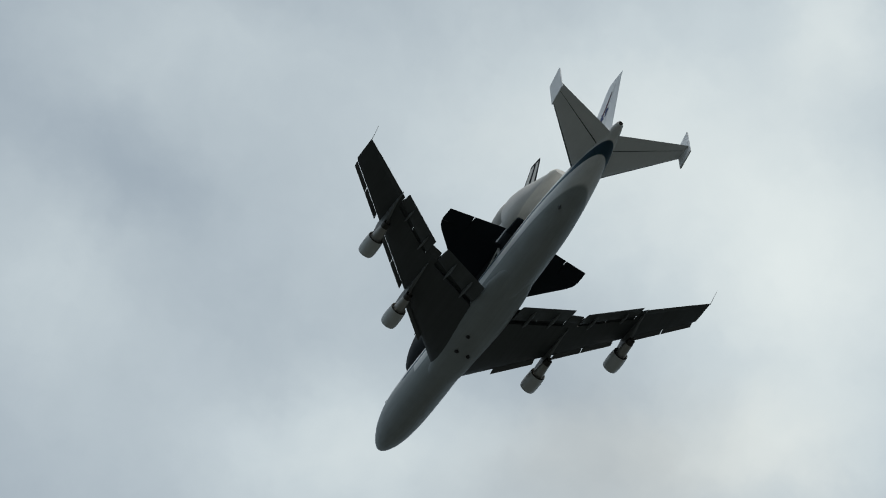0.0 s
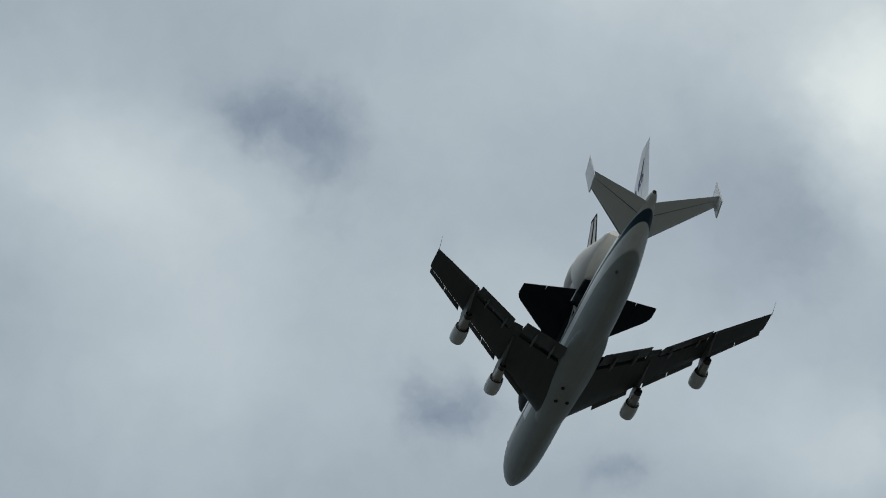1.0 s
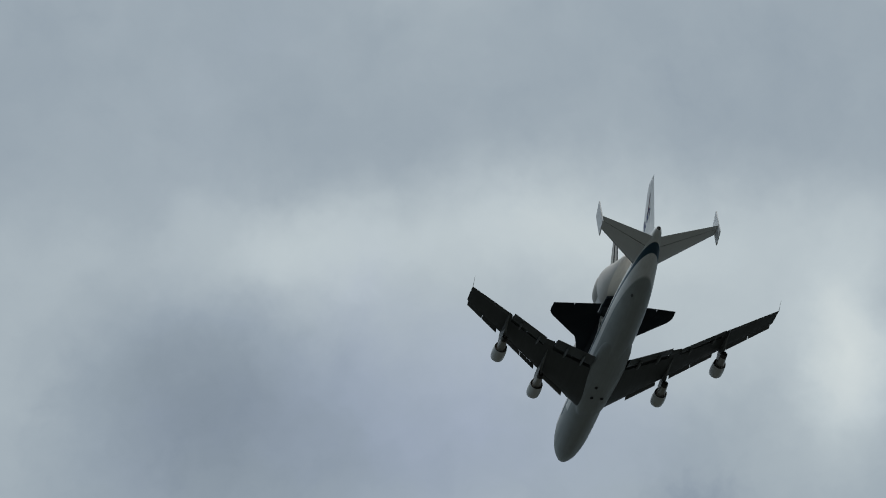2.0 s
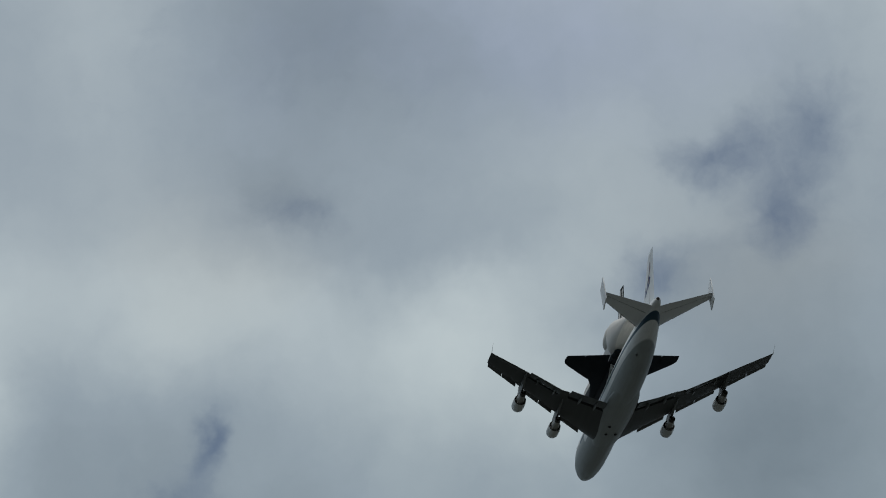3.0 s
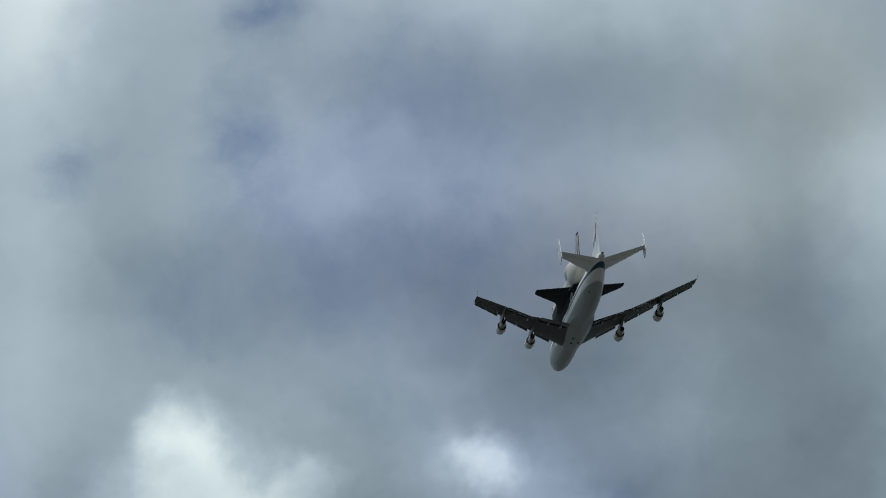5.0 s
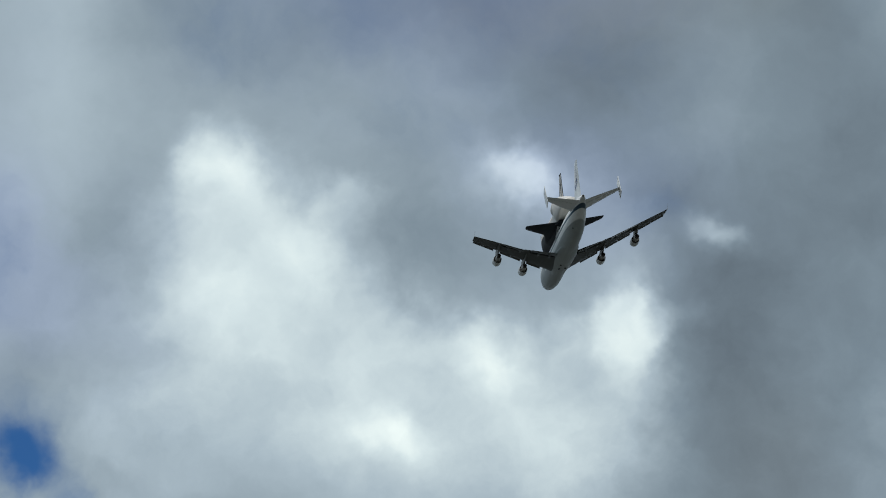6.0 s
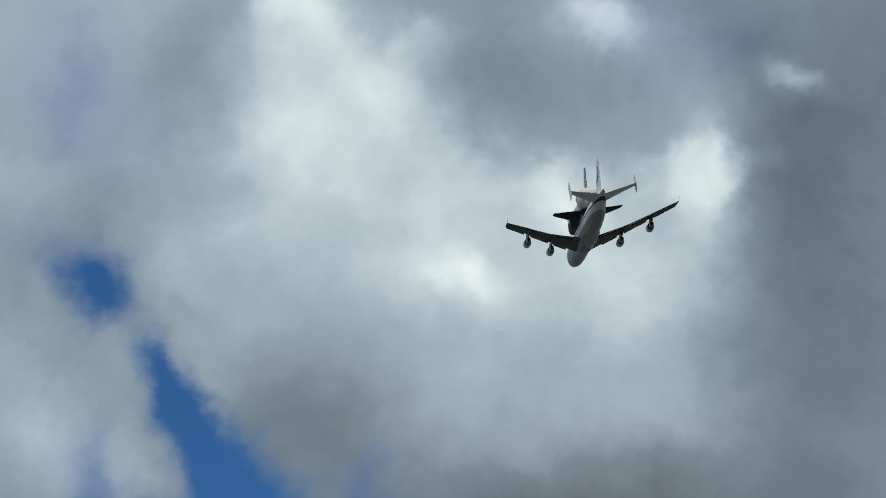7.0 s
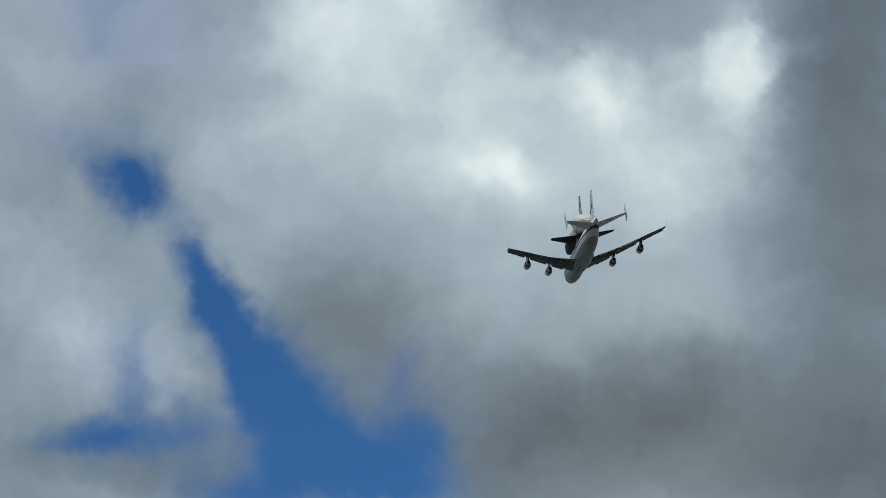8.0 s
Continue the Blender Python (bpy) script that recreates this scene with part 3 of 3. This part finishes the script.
def build_wing(side):
    stations = [(2.6, 0.77), (6.0, 0.77), (9.0, 0.76), (11.4, 0.76), (11.42, 1.0), (13.38, 1.0), (13.4, 0.76), (17.0, 0.74), (20.75, 0.72), (20.78, 1.0), (25.0, 1.0), (29.5, 1.0)]
    rings = [wing_ring(y, side, end) for y, end in stations]
    tip = foil_ring(le(29.8) + 0.15, 47.05, 29.8, 1.86, 0.03, side, twist=-1.2, count=13)
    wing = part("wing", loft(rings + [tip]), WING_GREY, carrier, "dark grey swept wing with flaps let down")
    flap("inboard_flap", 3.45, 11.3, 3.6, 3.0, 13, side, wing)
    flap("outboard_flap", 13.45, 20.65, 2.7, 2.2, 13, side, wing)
    for y0, y1 in ((3.4, 7.3), (7.35, 11.35), (13.45, 17.0), (17.05, 20.7)):
        # spoiler: the thin panel that roofs the slot ahead of a flap
        rings = []
        for y in (y0, (y0 + y1) / 2, y1):
            a, b, t = le(y), lookup(TE_CLEAN, y), lookup(THICK, y)
            ring = []
            for x, drop in ((0.70, 0.01), (0.83, 0.0), (0.96, 0.02), (0.96, 0.06), (0.83, 0.06), (0.70, 0.07)):
                hi = foil(x, t, 0.012)[0] * (b - a) - (x - 0.3) * (b - a) * math.tan(radians(1.2))
                ring.append(P(a + x * (b - a), side * y, lookup(CHORD_Z, y) + hi - drop + 0.02))
            rings.append(ring)
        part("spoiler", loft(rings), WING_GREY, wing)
    for y0, y1 in ((6.4, 11.2), (13.4, 16.7), (16.8, 20.3), (22.6, 26.0), (26.1, 29.5)):
        slat(y0, y1, side, wing)
    for y, size in ((5.6, 1.0), (9.1, 0.95), (14.9, 0.85), (18.9, 0.75)):
        te = lookup(TE_FLAP, y)
        z = lookup(CHORD_Z, y) - 0.75 * size
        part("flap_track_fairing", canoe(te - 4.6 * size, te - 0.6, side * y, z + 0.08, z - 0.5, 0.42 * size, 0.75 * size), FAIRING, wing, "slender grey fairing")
    for y0, y1 in ((11.55, 13.25), (21.2, 27.6)):
        # aileron: a thin panel set into the rear edge, a little proud of the skin below
        rings = []
        for y in (y0, (y0 + y1) / 2, y1):
            t, l = lookup(TE_CLEAN, y), le(y)
            c = (t - l) * 0.17
            rings.append(foil_ring(t - c, t + 0.04, y, lookup(CHORD_Z, y) - (0.7 * (t - l)) * math.tan(radians(1.2)) + 0.02, 0.14, side, twist=-2, count=7))
        part("aileron", loft(rings), FLAP_GREY, wing)
    a = P(46.9, side * 29.75, 1.6)
    part("tip_probe", rod(a, P(49.05, side * 29.75, 2.75), 0.06, 0.015), STRUT, wing, "thin rod trailing from the wing tip")
    for y in (23.5, 25.2, 26.9, 28.4):
        part("static_wick", rod(P(lookup(TE_CLEAN, y) - 0.05, side * y, lookup(CHORD_Z, y) - 0.25), P(lookup(TE_CLEAN, y) + 0.45, side * y, lookup(CHORD_Z, y) - 0.27), 0.02, 0.01, 6), SLAT_DARK, wing)


def build_engine(s, y, z, side):
    """A two-stream engine: short fan cowl, long core and a pylon. s, y, z: the middle of the cowl."""
    c = (s, side * y, z)
    cowl = lathe(((-1.35, 1.04), (-1.46, 1.1), (-1.42, 1.17), (-1.2, 1.24), (-0.5, 1.3), (0.4, 1.3), (1.2, 1.25), (1.75, 1.18), (1.75, 1.11), (1.0, 1.12), (-0.5, 1.1), (-1.1, 1.02)), c, 48, closed=True)
    eng = part("engine", cowl, COWL, carrier, "pale grey jet engine on a pylon")
    part("fan", lathe(((-0.75, 0.02), (-0.6, 0.2), (-0.35, 0.34), (-0.34, 1.09), (-0.2, 1.09), (-0.2, 0.3)), c, 36), FAN, eng)
    core = lathe(((0.2, 0.92), (1.0, 0.9), (1.75, 0.86), (2.6, 0.76), (3.4, 0.68), (4.1, 0.6), (4.1, 0.54), (3.3, 0.52), (3.3, 0.1)), c, 40)
    part("core_cowl", core, CORE, eng, "stained bare metal core")
    part("duct", lathe(((0.3, 0.93), (0.3, 1.115), (0.42, 1.115), (0.42, 0.93)), c, 40, closed=True), DARK_GAP, eng)
    part("thrust_reverser_ring", lathe(((1.6, 1.205), (1.76, 1.185), (1.8, 1.15), (1.62, 1.13)), c, 48, closed=True), HOT, eng)
    part("nozzle", lathe(((3.95, 0.635), (4.7, 0.55), (4.75, 0.49), (4.05, 0.52)), c, 40, closed=True), HOT, eng)
    part("tail_plug", lathe(((3.2, 0.4), (4.3, 0.36), (5.1, 0.18), (5.4, 0.02)), c, 28), HOT, eng)
    front = le(y)
    zw = lookup(CHORD_Z, y)
    rings = []
    # side view of the pylon: lower edge follows the core, upper edge meets the wing
    for st, lo, hi, w in ((s - 0.7, z + 1.2, z + 1.33, 0.05), (s + 0.2, z + 1.1, z + 1.6, 0.4), (s + 1.6, z + 0.85, z + 1.95, 0.5), (front - 0.3, z + 0.8, zw + 0.1, 0.52), (front + 1.2, z + 0.75, zw + 0.1, 0.5),
                          (s + 5.4, z + 0.85, zw, 0.42), (front + 4.2, zw - 0.75, zw - 0.1, 0.3), (front + 6.6, zw - 0.55, zw - 0.2, 0.06)):
        rings.append([P(st, side * y - w / 2, lo + 0.05), P(st, side * y, lo), P(st, side * y + w / 2, lo + 0.05), P(st, side * y + w / 2, hi), P(st, side * y, hi + 0.04), P(st, side * y - w / 2, hi)])
    rings.sort(key=lambda r: -r[0].y)
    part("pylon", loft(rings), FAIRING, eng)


for wing_side in (-1, 1):
    build_wing(wing_side)
    build_engine(24.0, 12.3, -3.0, wing_side)
    build_engine(32.8, 21.5, -1.88, wing_side)


def build_tailplane(side):
    def z(y):
        return 1.45 + 0.13 * y

    def edges(y):
        return between(y, (0.6, 11.1), (55.9, 65.9)), between(y, (0.6, 11.1), (65.65, 68.6))

    def hinge(y):
        return between(y, (0.6, 11.1), (62.55, 67.6))

    front, rear = [], []
    for i in range(8):
        y = 0.6 + 10.5 * i / 7
        a, b = edges(y)
        k = (hinge(y) - a) / (b - a)
        t = between(y, (0.6, 11.1), (0.095, 0.075))
        front.append(foil_ring(a, b, y, z(y), t, side, 0.0, k - 0.006, count=9))
        rear.append(foil_ring(a, b, max(y, 0.75), z(y), t, side, k + 0.016, 1.0, count=7))
    tail = part("tailplane", loft(front), WHITE, carrier, "white swept tailplane with an upright fin at its tip")
    part("elevator", loft(rear), WHITE, tail)
    nose = [foil_ring(edges(y)[0] - 0.04, edges(y)[1], y, z(y), between(y, (0.6, 11.1), (0.099, 0.082)), side, 0.0, 0.04, count=5) for y in (0.6, 4.0, 7.5, 11.1)]
    part("leading_edge", loft(nose), SLAT_DARK, tail, "dark bare metal leading edge")
    part("hinge_gap", loft([[P(hinge(y) - 0.1, side * y, z(y) - d), P(hinge(y) - 0.1, side * y, z(y) + d), P(hinge(y) + 0.2, side * y, z(y) + d), P(hinge(y) + 0.2, side * y, z(y) - d)]
                            for y, d in ((1.2, 0.2), (10.9, 0.05))]), DARK_GAP, tail)
    outline = ((65.95, 0.35), (66.0, 4.75), (68.75, 6.25), (68.85, 6.1), (68.85, 1.35), (66.1, 0.3))
    part("end_fin", plate(outline, 0.2, 0, side * 11.15, 0.04), WHITE, tail, "white slab fin at the tailplane tip")
    part("root_seal", plate(((57.0, side * 2.35), (57.2, side * 2.2), (62.6, side * 1.3), (62.6, side * 1.6)), 0.12, 2, z(2.0) - 0.3), SLAT_DARK, tail)


def build_fin():
    def le_s(v):
        return between(v, (2.8, 4.2, 12.7), (51.5, 56.0, 65.4))

    def te_s(v):
        return between(v, (2.8, 13.0), (64.8, 69.3))

    front, rear = [], []
    for v in (2.8, 3.6, 4.2, 5.5, 7.0, 8.5, 10.0, 11.5, 12.5):
        a, b = le_s(v), te_s(v)
        t = between(v, (2.8, 12.7), (0.085, 0.08))
        front.append(foil_ring(a, b, 0, v, t, upright=True, end=0.69, count=9))
        if v > 3.3:
            rear.append(foil_ring(a, b, 0, v, t, upright=True, start=0.705, count=7))
    for ring, (a, b) in ((front, (0.0, 0.69)), (rear, (0.705, 1.0))):
        ring.append([p + Vector((0, -0.48, 0.58)) for p in foil_ring(65.5, 69.1, 0, 12.55, 0.04, upright=True, start=a, end=b, count=9 if a == 0 else 7)])
    fin = part("fin", loft(front), WHITE, carrier, "tall white swept fin with a blue emblem")
    part("rudder", loft(rear), WHITE, fin)
    for side in (-1, 1):
        def skin(s, v):
            a, b = le_s(v), te_s(v)
            return side * (foil((s - a) / (b - a), 0.085)[0] * (b - a) + 0.045)

        def patch(outline, paint=EMBLEM, label="dark blue painted emblem"):
            bm = bmesh.new()
            top = [bm.verts.new(P(s, skin(s, v) + side * 0.01, v)) for s, v in outline]
            low = [bm.verts.new(P(s, skin(s, v) - side * 0.06, v)) for s, v in outline]
            bm.faces.new(top), bm.faces.new(low[::-1])
            for i in range(len(top)):
                j = (i + 1) % len(top)
                bm.faces.new((top[i], top[j], low[j], low[i]))
            part("emblem", bm, paint, fin, label)

        # a slender swoosh over a row of short strokes
        patch(((63.6, 8.1), (64.7, 9.1), (65.75, 10.2), (66.6, 11.1), (66.66, 11.06), (65.92, 10.1), (64.93, 9.0), (63.85, 8.0)), SWOOSH, "thin dull red painted swoosh")
        for s, v, lean in ((61.0, 6.3, 0.3), (61.75, 6.6, -0.2), (62.75, 6.95, 0.35), (63.55, 7.25, -0.25), (64.2, 7.5, 0.3)):
            patch(((s, v), (s + 0.34, v + 0.1), (s + 0.62 + lean, v + 1.25), (s + 0.3 + lean, v + 1.2)))
        for s, v in ((61.4, 7.2), (63.05, 7.2), (64.45, 8.1)):
            patch(((s, v), (s + 0.75, v + 0.22), (s + 0.85, v + 0.5), (s + 0.1, v + 0.28)))


for tail_side in (-1, 1):
    build_tailplane(tail_side)
build_fin()

# ---- the orbiter on its back ----
orbiter = tagged(new("spaceplane"), "white and black winged spaceplane mounted on an airliner's back", "spaceplane")
NOSE_S, NOSE_Z, TILT = 9.6, 8.55, radians(3.0)


def Q(o, y, z):
    """A point of the orbiter: metres behind its nose, across, above its axis; set nose-up on the carrier."""
    return P(NOSE_S + o * math.cos(TILT) + z * math.sin(TILT), y, NOSE_Z - o * math.sin(TILT) + z * math.cos(TILT))


def seat(bm):
    """Lays a mesh built along the orbiter's axis into its place."""
    for v in bm.verts:
        v.co = Q(30.0 - v.co.y, v.co.x, v.co.z)
    return bm


def build_orbiter():
    shell = tube(((0.0, 0.1, -1.5, -1.6, -1.35), (0.5, 0.9, -1.4, -2.2, -0.6), (1.5, 1.5, -1.2, -2.55, 0.1), (3.0, 2.0, -1.0, -2.75, 0.75), (4.8, 2.35, -0.7, -2.85, 1.5), (6.2, 2.5, -0.5, -2.9, 2.35), (8.0, 2.6, -0.4, -2.9, 2.6),
                  (11.0, 2.65, -0.3, -2.9, 2.6), (20.0, 2.65, -0.3, -2.9, 2.6), (28.0, 2.75, -0.3, -2.9, 2.6), (32.0, 2.95, -0.2, -2.8, 2.9)), 48, 0.8, 3.0)
    body = part("fuselage", seat(shell), TILE_BLACK_WHITE, orbiter, "white hull with a black tiled belly")
    cone = tube(((31.6, 3.5, 0.6, -2.75, 4.8), (33.5, 3.7, 0.6, -2.6, 4.95), (36.0, 3.45, 0.8, -2.1, 4.15), (39.0, 2.7, 0.8, -1.1, 2.95), (41.5, 2.0, 0.8, -0.2, 2.05), (43.3, 1.5, 0.75, 0.2, 1.3), (43.4, 1.4, 0.75, 0.25, 1.25)), 48, 0.6, 2.6)
    cone_ob = part("tail_fairing", seat(cone), CONE_SKIN, orbiter, "smooth cream streamlined fairing over the engines")
    for side in (-1, 1):
        part("drain_port", seat(lathe(((0, 0.05), (0.03, 0.16), (0.3, 0.16), (0.33, 0.05)), (42.2, side * 1.74, 0.95), 12)), DARK_GAP, cone_ob)
        pod = tube(((25.6, 0.3, 2.4, 2.0, 2.8), (27.2, 1.05, 2.5, 1.2, 3.8), (29.5, 1.45, 2.5, 0.8, 4.45), (32.0, 1.5, 2.5, 0.7, 4.6), (33.0, 1.3, 2.5, 0.9, 4.3)), 28, 0.5)
        for v in pod.verts:
            v.co.x += side * 1.9
        part("engine_pod", seat(pod), POD_SKIN, orbiter, "rounded pod beside the fin")
        # wing: long glove, then a 45 degree delta
        spec = ((2.3, 11.5, 29.2), (3.0, 13.0, 29.2), (4.2, 18.6, 29.15), (5.2, 21.2, 29.1), (6.5, 22.4, 29.0), (8.1, 23.95, 28.85), (9.8, 25.6, 28.7), (11.0, 26.75, 28.55), (11.6, 27.5, 28.5), (11.9, 28.15, 28.5))
        rings = []
        for y, a, b in spec:
            z = -2.45 + 0.06 * (y - 2.3)
            t = between(y, (2.3, 4.2, 5.2, 11.9), (0.065, 0.1, 0.11, 0.09)) * (b + 2.5 - a)
            ring = []
            for i in range(9):
                u = (1 - math.cos(math.pi * i / 8)) / 2
                h = (foil(u * 0.8, 1.0)[0]) * t * 0.9
                ring.append((a + (b - a) * u, z + h))
            low = [(s, z - 0.22 * (h - z)) for s, h in ring]
            rings.append([P(s, side * y, h) for s, h in ring + low[::-1]])
        wing = part("wing", seat(loft(rings)), TILE_BLACK, orbiter, "black tiled delta wing")
        for y0, y1 in ((3.2, 8.02), (8.16, 11.95)):
            rings = []
            for y in (y0, y1):
                z = -2.45 + 0.06 * (y - 2.3)
                hinge = between(y, (2.3, 11.9), (29.27, 28.58))
                rear = between(y, (3.2, 11.9), (32.3, 30.85))
                h = between(y, (2.3, 11.9), (0.5, 0.22))
                rings.append([P(hinge, side * y, z - 0.1), P(hinge, side * y, z + h), P((hinge + rear) / 2, side * y, z + h * 0.55), P(rear, side * y, z + 0.06), P(rear, side * y, z - 0.02), P((hinge + rear) / 2, side * y, z - 0.1)])
            part("elevon", seat(loft(rings)), TILE_BLACK, wing)
        part("elevon_seal", seat(plate(((28.75, side * 8.0), (30.6, side * 8.0), (30.6, side * 8.18), (28.75, side * 8.18)), 0.24, 2, -2.0)), TILE_BLACK, wing)
        for k in range(5):
            # a payload bay door: a curved white shell just proud of the hull
            o0, o1 = 9.0 + k * 3.6, 12.5 + k * 3.6
            shell_rings = []
            for o in (o0, o1):
                arc = [(2.69 * math.copysign(abs(math.cos(a)) ** (2 / 3), 1), -0.3 + 2.93 * abs(math.sin(a)) ** (2 / 3)) for a in (radians(20 + 69 * i / 8) for i in range(9))]
                shell_rings.append([P(o, side * y, z) for y, z in arc] + [P(o, side * (y - 0.06), z - 0.06) for y, z in arc[::-1]])
            part("bay_door", seat(loft(shell_rings)), TILE_WHITE_PLAIN, body)
        part("flight_deck_window", seat(plate(((5.0, 1.15), (5.9, 1.5), (5.95, 2.1), (5.5, 1.9)), 0.1, 0, side * 2.22)), GLASS_DARK, body)
    flap_bm = plate(((32.0, -3.05), (32.0, 3.05), (35.0, 3.0), (35.2, 2.8), (35.2, -2.8), (35.0, -3.0)), 0.4, 2, -2.8, 0.05)
    part("body_flap", seat(flap_bm), TILE_BLACK, orbiter, "black body flap under the tail fairing")
    # fin: black-edged white panels
    def fin_ring(v, start, end, count):
        a, b = between(v, (2.4, 10.6), (27.4, 34.8)), between(v, (2.4, 10.6), (34.2, 37.6))
        return foil_ring(a, b, 0, v, 0.1, upright=True, start=start, end=end, count=count)

    levels = (2.2, 4.0, 6.0, 8.0, 9.8, 10.7)
    fin = part("fin", seat(loft([fin_ring(v, 0.0, 0.62, 8) for v in levels])), TILE_WHITE_PLAIN, orbiter, "white fin with black edges")
    part("rudder", seat(loft([fin_ring(v, 0.635, 1.0, 6) for v in levels[1:]])), TILE_WHITE_PLAIN, fin)
    part("leading_edge", seat(loft([[Vector((p.x * 1.12, p.y + 0.06, p.z)) for p in fin_ring(v, 0.0, 0.2, 5)] for v in levels])), TILE_BLACK, fin, "black leading edge")
    part("tip_cap", seat(loft([fin_ring(10.65, 0.0, 1.0, 8), fin_ring(11.1, 0.12, 1.0, 8)])), TILE_BLACK, fin, "black fin tip")
    part("hinge_band", seat(loft([[Vector((p.x * 1.06, p.y, p.z)) for p in fin_ring(v, 0.5, 0.66, 5)] for v in levels])), TILE_BLACK, fin, "black band at the rudder hinge")
    part("trailing_edge", seat(loft([[Vector((p.x * 1.2, p.y - 0.03, p.z)) for p in fin_ring(v, 0.88, 1.0, 4)] for v in levels[1:]])), TILE_BLACK, fin)


TILE_WHITE_PLAIN = material("white_fin_blanket", (0.68, 0.66, 0.63), 0.7, grain=0.08, stain=0.1)


def hull_mask(n, pos):
    """Black below the orbiter's chine, which slopes with its nose-up seat and climbs round the nose."""
    sep = n.add("ShaderNodeSeparateXYZ", {0: pos}).outputs
    edge = n.math("MULTIPLY_ADD", sep[1], math.tan(TILT), NOSE_Z - 1.75 - (30 - NOSE_S) * math.tan(TILT))
    edge = n.math("ADD", edge, n.range(sep[1], -7.0, 7.0, 0.0, 2.0))
    return n.range(n.math("SUBTRACT", sep[2], edge), -0.04, 0.04, 1.0, 0.0)


TILE_BLACK_WHITE = material("white_hull_black_belly", (0.68, 0.66, 0.63), 0.72, grain=0.08, grain_scale=5.0, stain=0.12, streak=0.1, bump=0.12,
                            paints=((hull_mask, (0.0085, 0.012, 0.0155)),))
build_orbiter()


def build_struts():
    """The legs that carry the orbiter: one forked leg in front, two braced pairs behind."""
    front = part("front_strut", rod(P(17.0, 0, 4.4), P(16.0, 0, 6.0), 0.16), STRUT, carrier, "white forked support leg")
    for side in (-1, 1):
        part("brace", rod(P(19.6, side * 1.0, 4.2), P(16.1, side * 0.15, 5.9), 0.11), STRUT, front)
        leg = part("rear_strut", rod(P(37.6, side * 1.9, 2.9), P(37.9, side * 2.1, 4.6), 0.2), STRUT, carrier, "white braced support leg")
        part("brace", rod(P(33.6, side * 2.0, 2.9), P(37.7, side * 2.1, 4.5), 0.13), STRUT, leg)
        part("brace", rod(P(37.4, side * 0.3, 3.75), P(37.8, side * 2.0, 4.5), 0.1), STRUT, leg)
        part("foot", plate(((33.0, 2.6), (33.3, 3.1), (38.3, 3.1), (38.6, 2.6)), 0.5, 0, side * 2.0, 0.05), STRUT, leg)


build_struts()


# ---- flight ----
def motions():
    flight = ((0.0, 185.9, 232.3, 436.6, 4.32, 0.30, 1.65),
        (0.2, 187.6, 259.2, 434.5, 4.26, 0.29, 1.67),
        (0.5, 190.2, 299.6, 431.5, 4.16, 0.28, 1.70),
        (0.7, 191.9, 320.4, 432.8, 4.04, 0.26, 1.75),
        (1.0, 194.4, 351.6, 434.9, 3.85, 0.23, 1.83),
        (1.2, 193.4, 373.1, 435.7, 3.80, 0.22, 1.85),
        (2.3, 181.9, 511.7, 420.1, 3.91, 0.13, 1.87),
        (2.5, 186.6, 531.0, 411.8, 4.04, 0.05, 1.93),
        (2.7, 184.7, 552.5, 408.4, 4.24, -0.00, 1.92),
        (3.0, 181.9, 584.7, 403.3, 4.55, -0.09, 1.92),
        (3.2, 180.6, 603.9, 404.6, 4.57, -0.11, 1.92),
        (3.3, 185.7, 632.5, 418.0, 4.58, -0.12, 1.92),
        (3.5, 197.7, 696.6, 449.1, 4.59, -0.13, 1.93),
        (3.7, 195.1, 708.5, 443.7, 4.57, -0.14, 1.94),
        (4.0, 191.3, 726.3, 435.5, 4.54, -0.16, 1.97),
        (5.3, 188.1, 858.5, 416.2, 4.25, -0.51, 2.69),
        (5.5, 190.5, 888.5, 413.6, 4.37, -0.63, 2.87),
        (5.7, 190.5, 917.5, 417.0, 4.31, -0.66, 3.00),
        (6.0, 190.6, 961.0, 422.0, 4.21, -0.72, 3.19),
        (6.2, 190.7, 991.1, 424.8, 4.21, -0.68, 3.17),
        (6.5, 190.8, 1036.2, 429.0, 4.20, -0.62, 3.16),
        (6.7, 190.8, 1064.1, 431.7, 4.07, -0.53, 3.15),
        (7.0, 190.8, 1105.9, 435.8, 3.87, -0.40, 3.15),
        (7.5, 188.7, 1167.9, 437.9, 3.73, -0.30, 3.24),
        (8.0, 186.2, 1224.6, 434.3, 4.16, -0.44, 3.48))
    rows = [(t, pose(x, y, z, rx, ry, rz)) for t, x, y, z, rx, ry, rz in flight]
    walk(carrier, rows)
    walk(orbiter, rows)


motions()
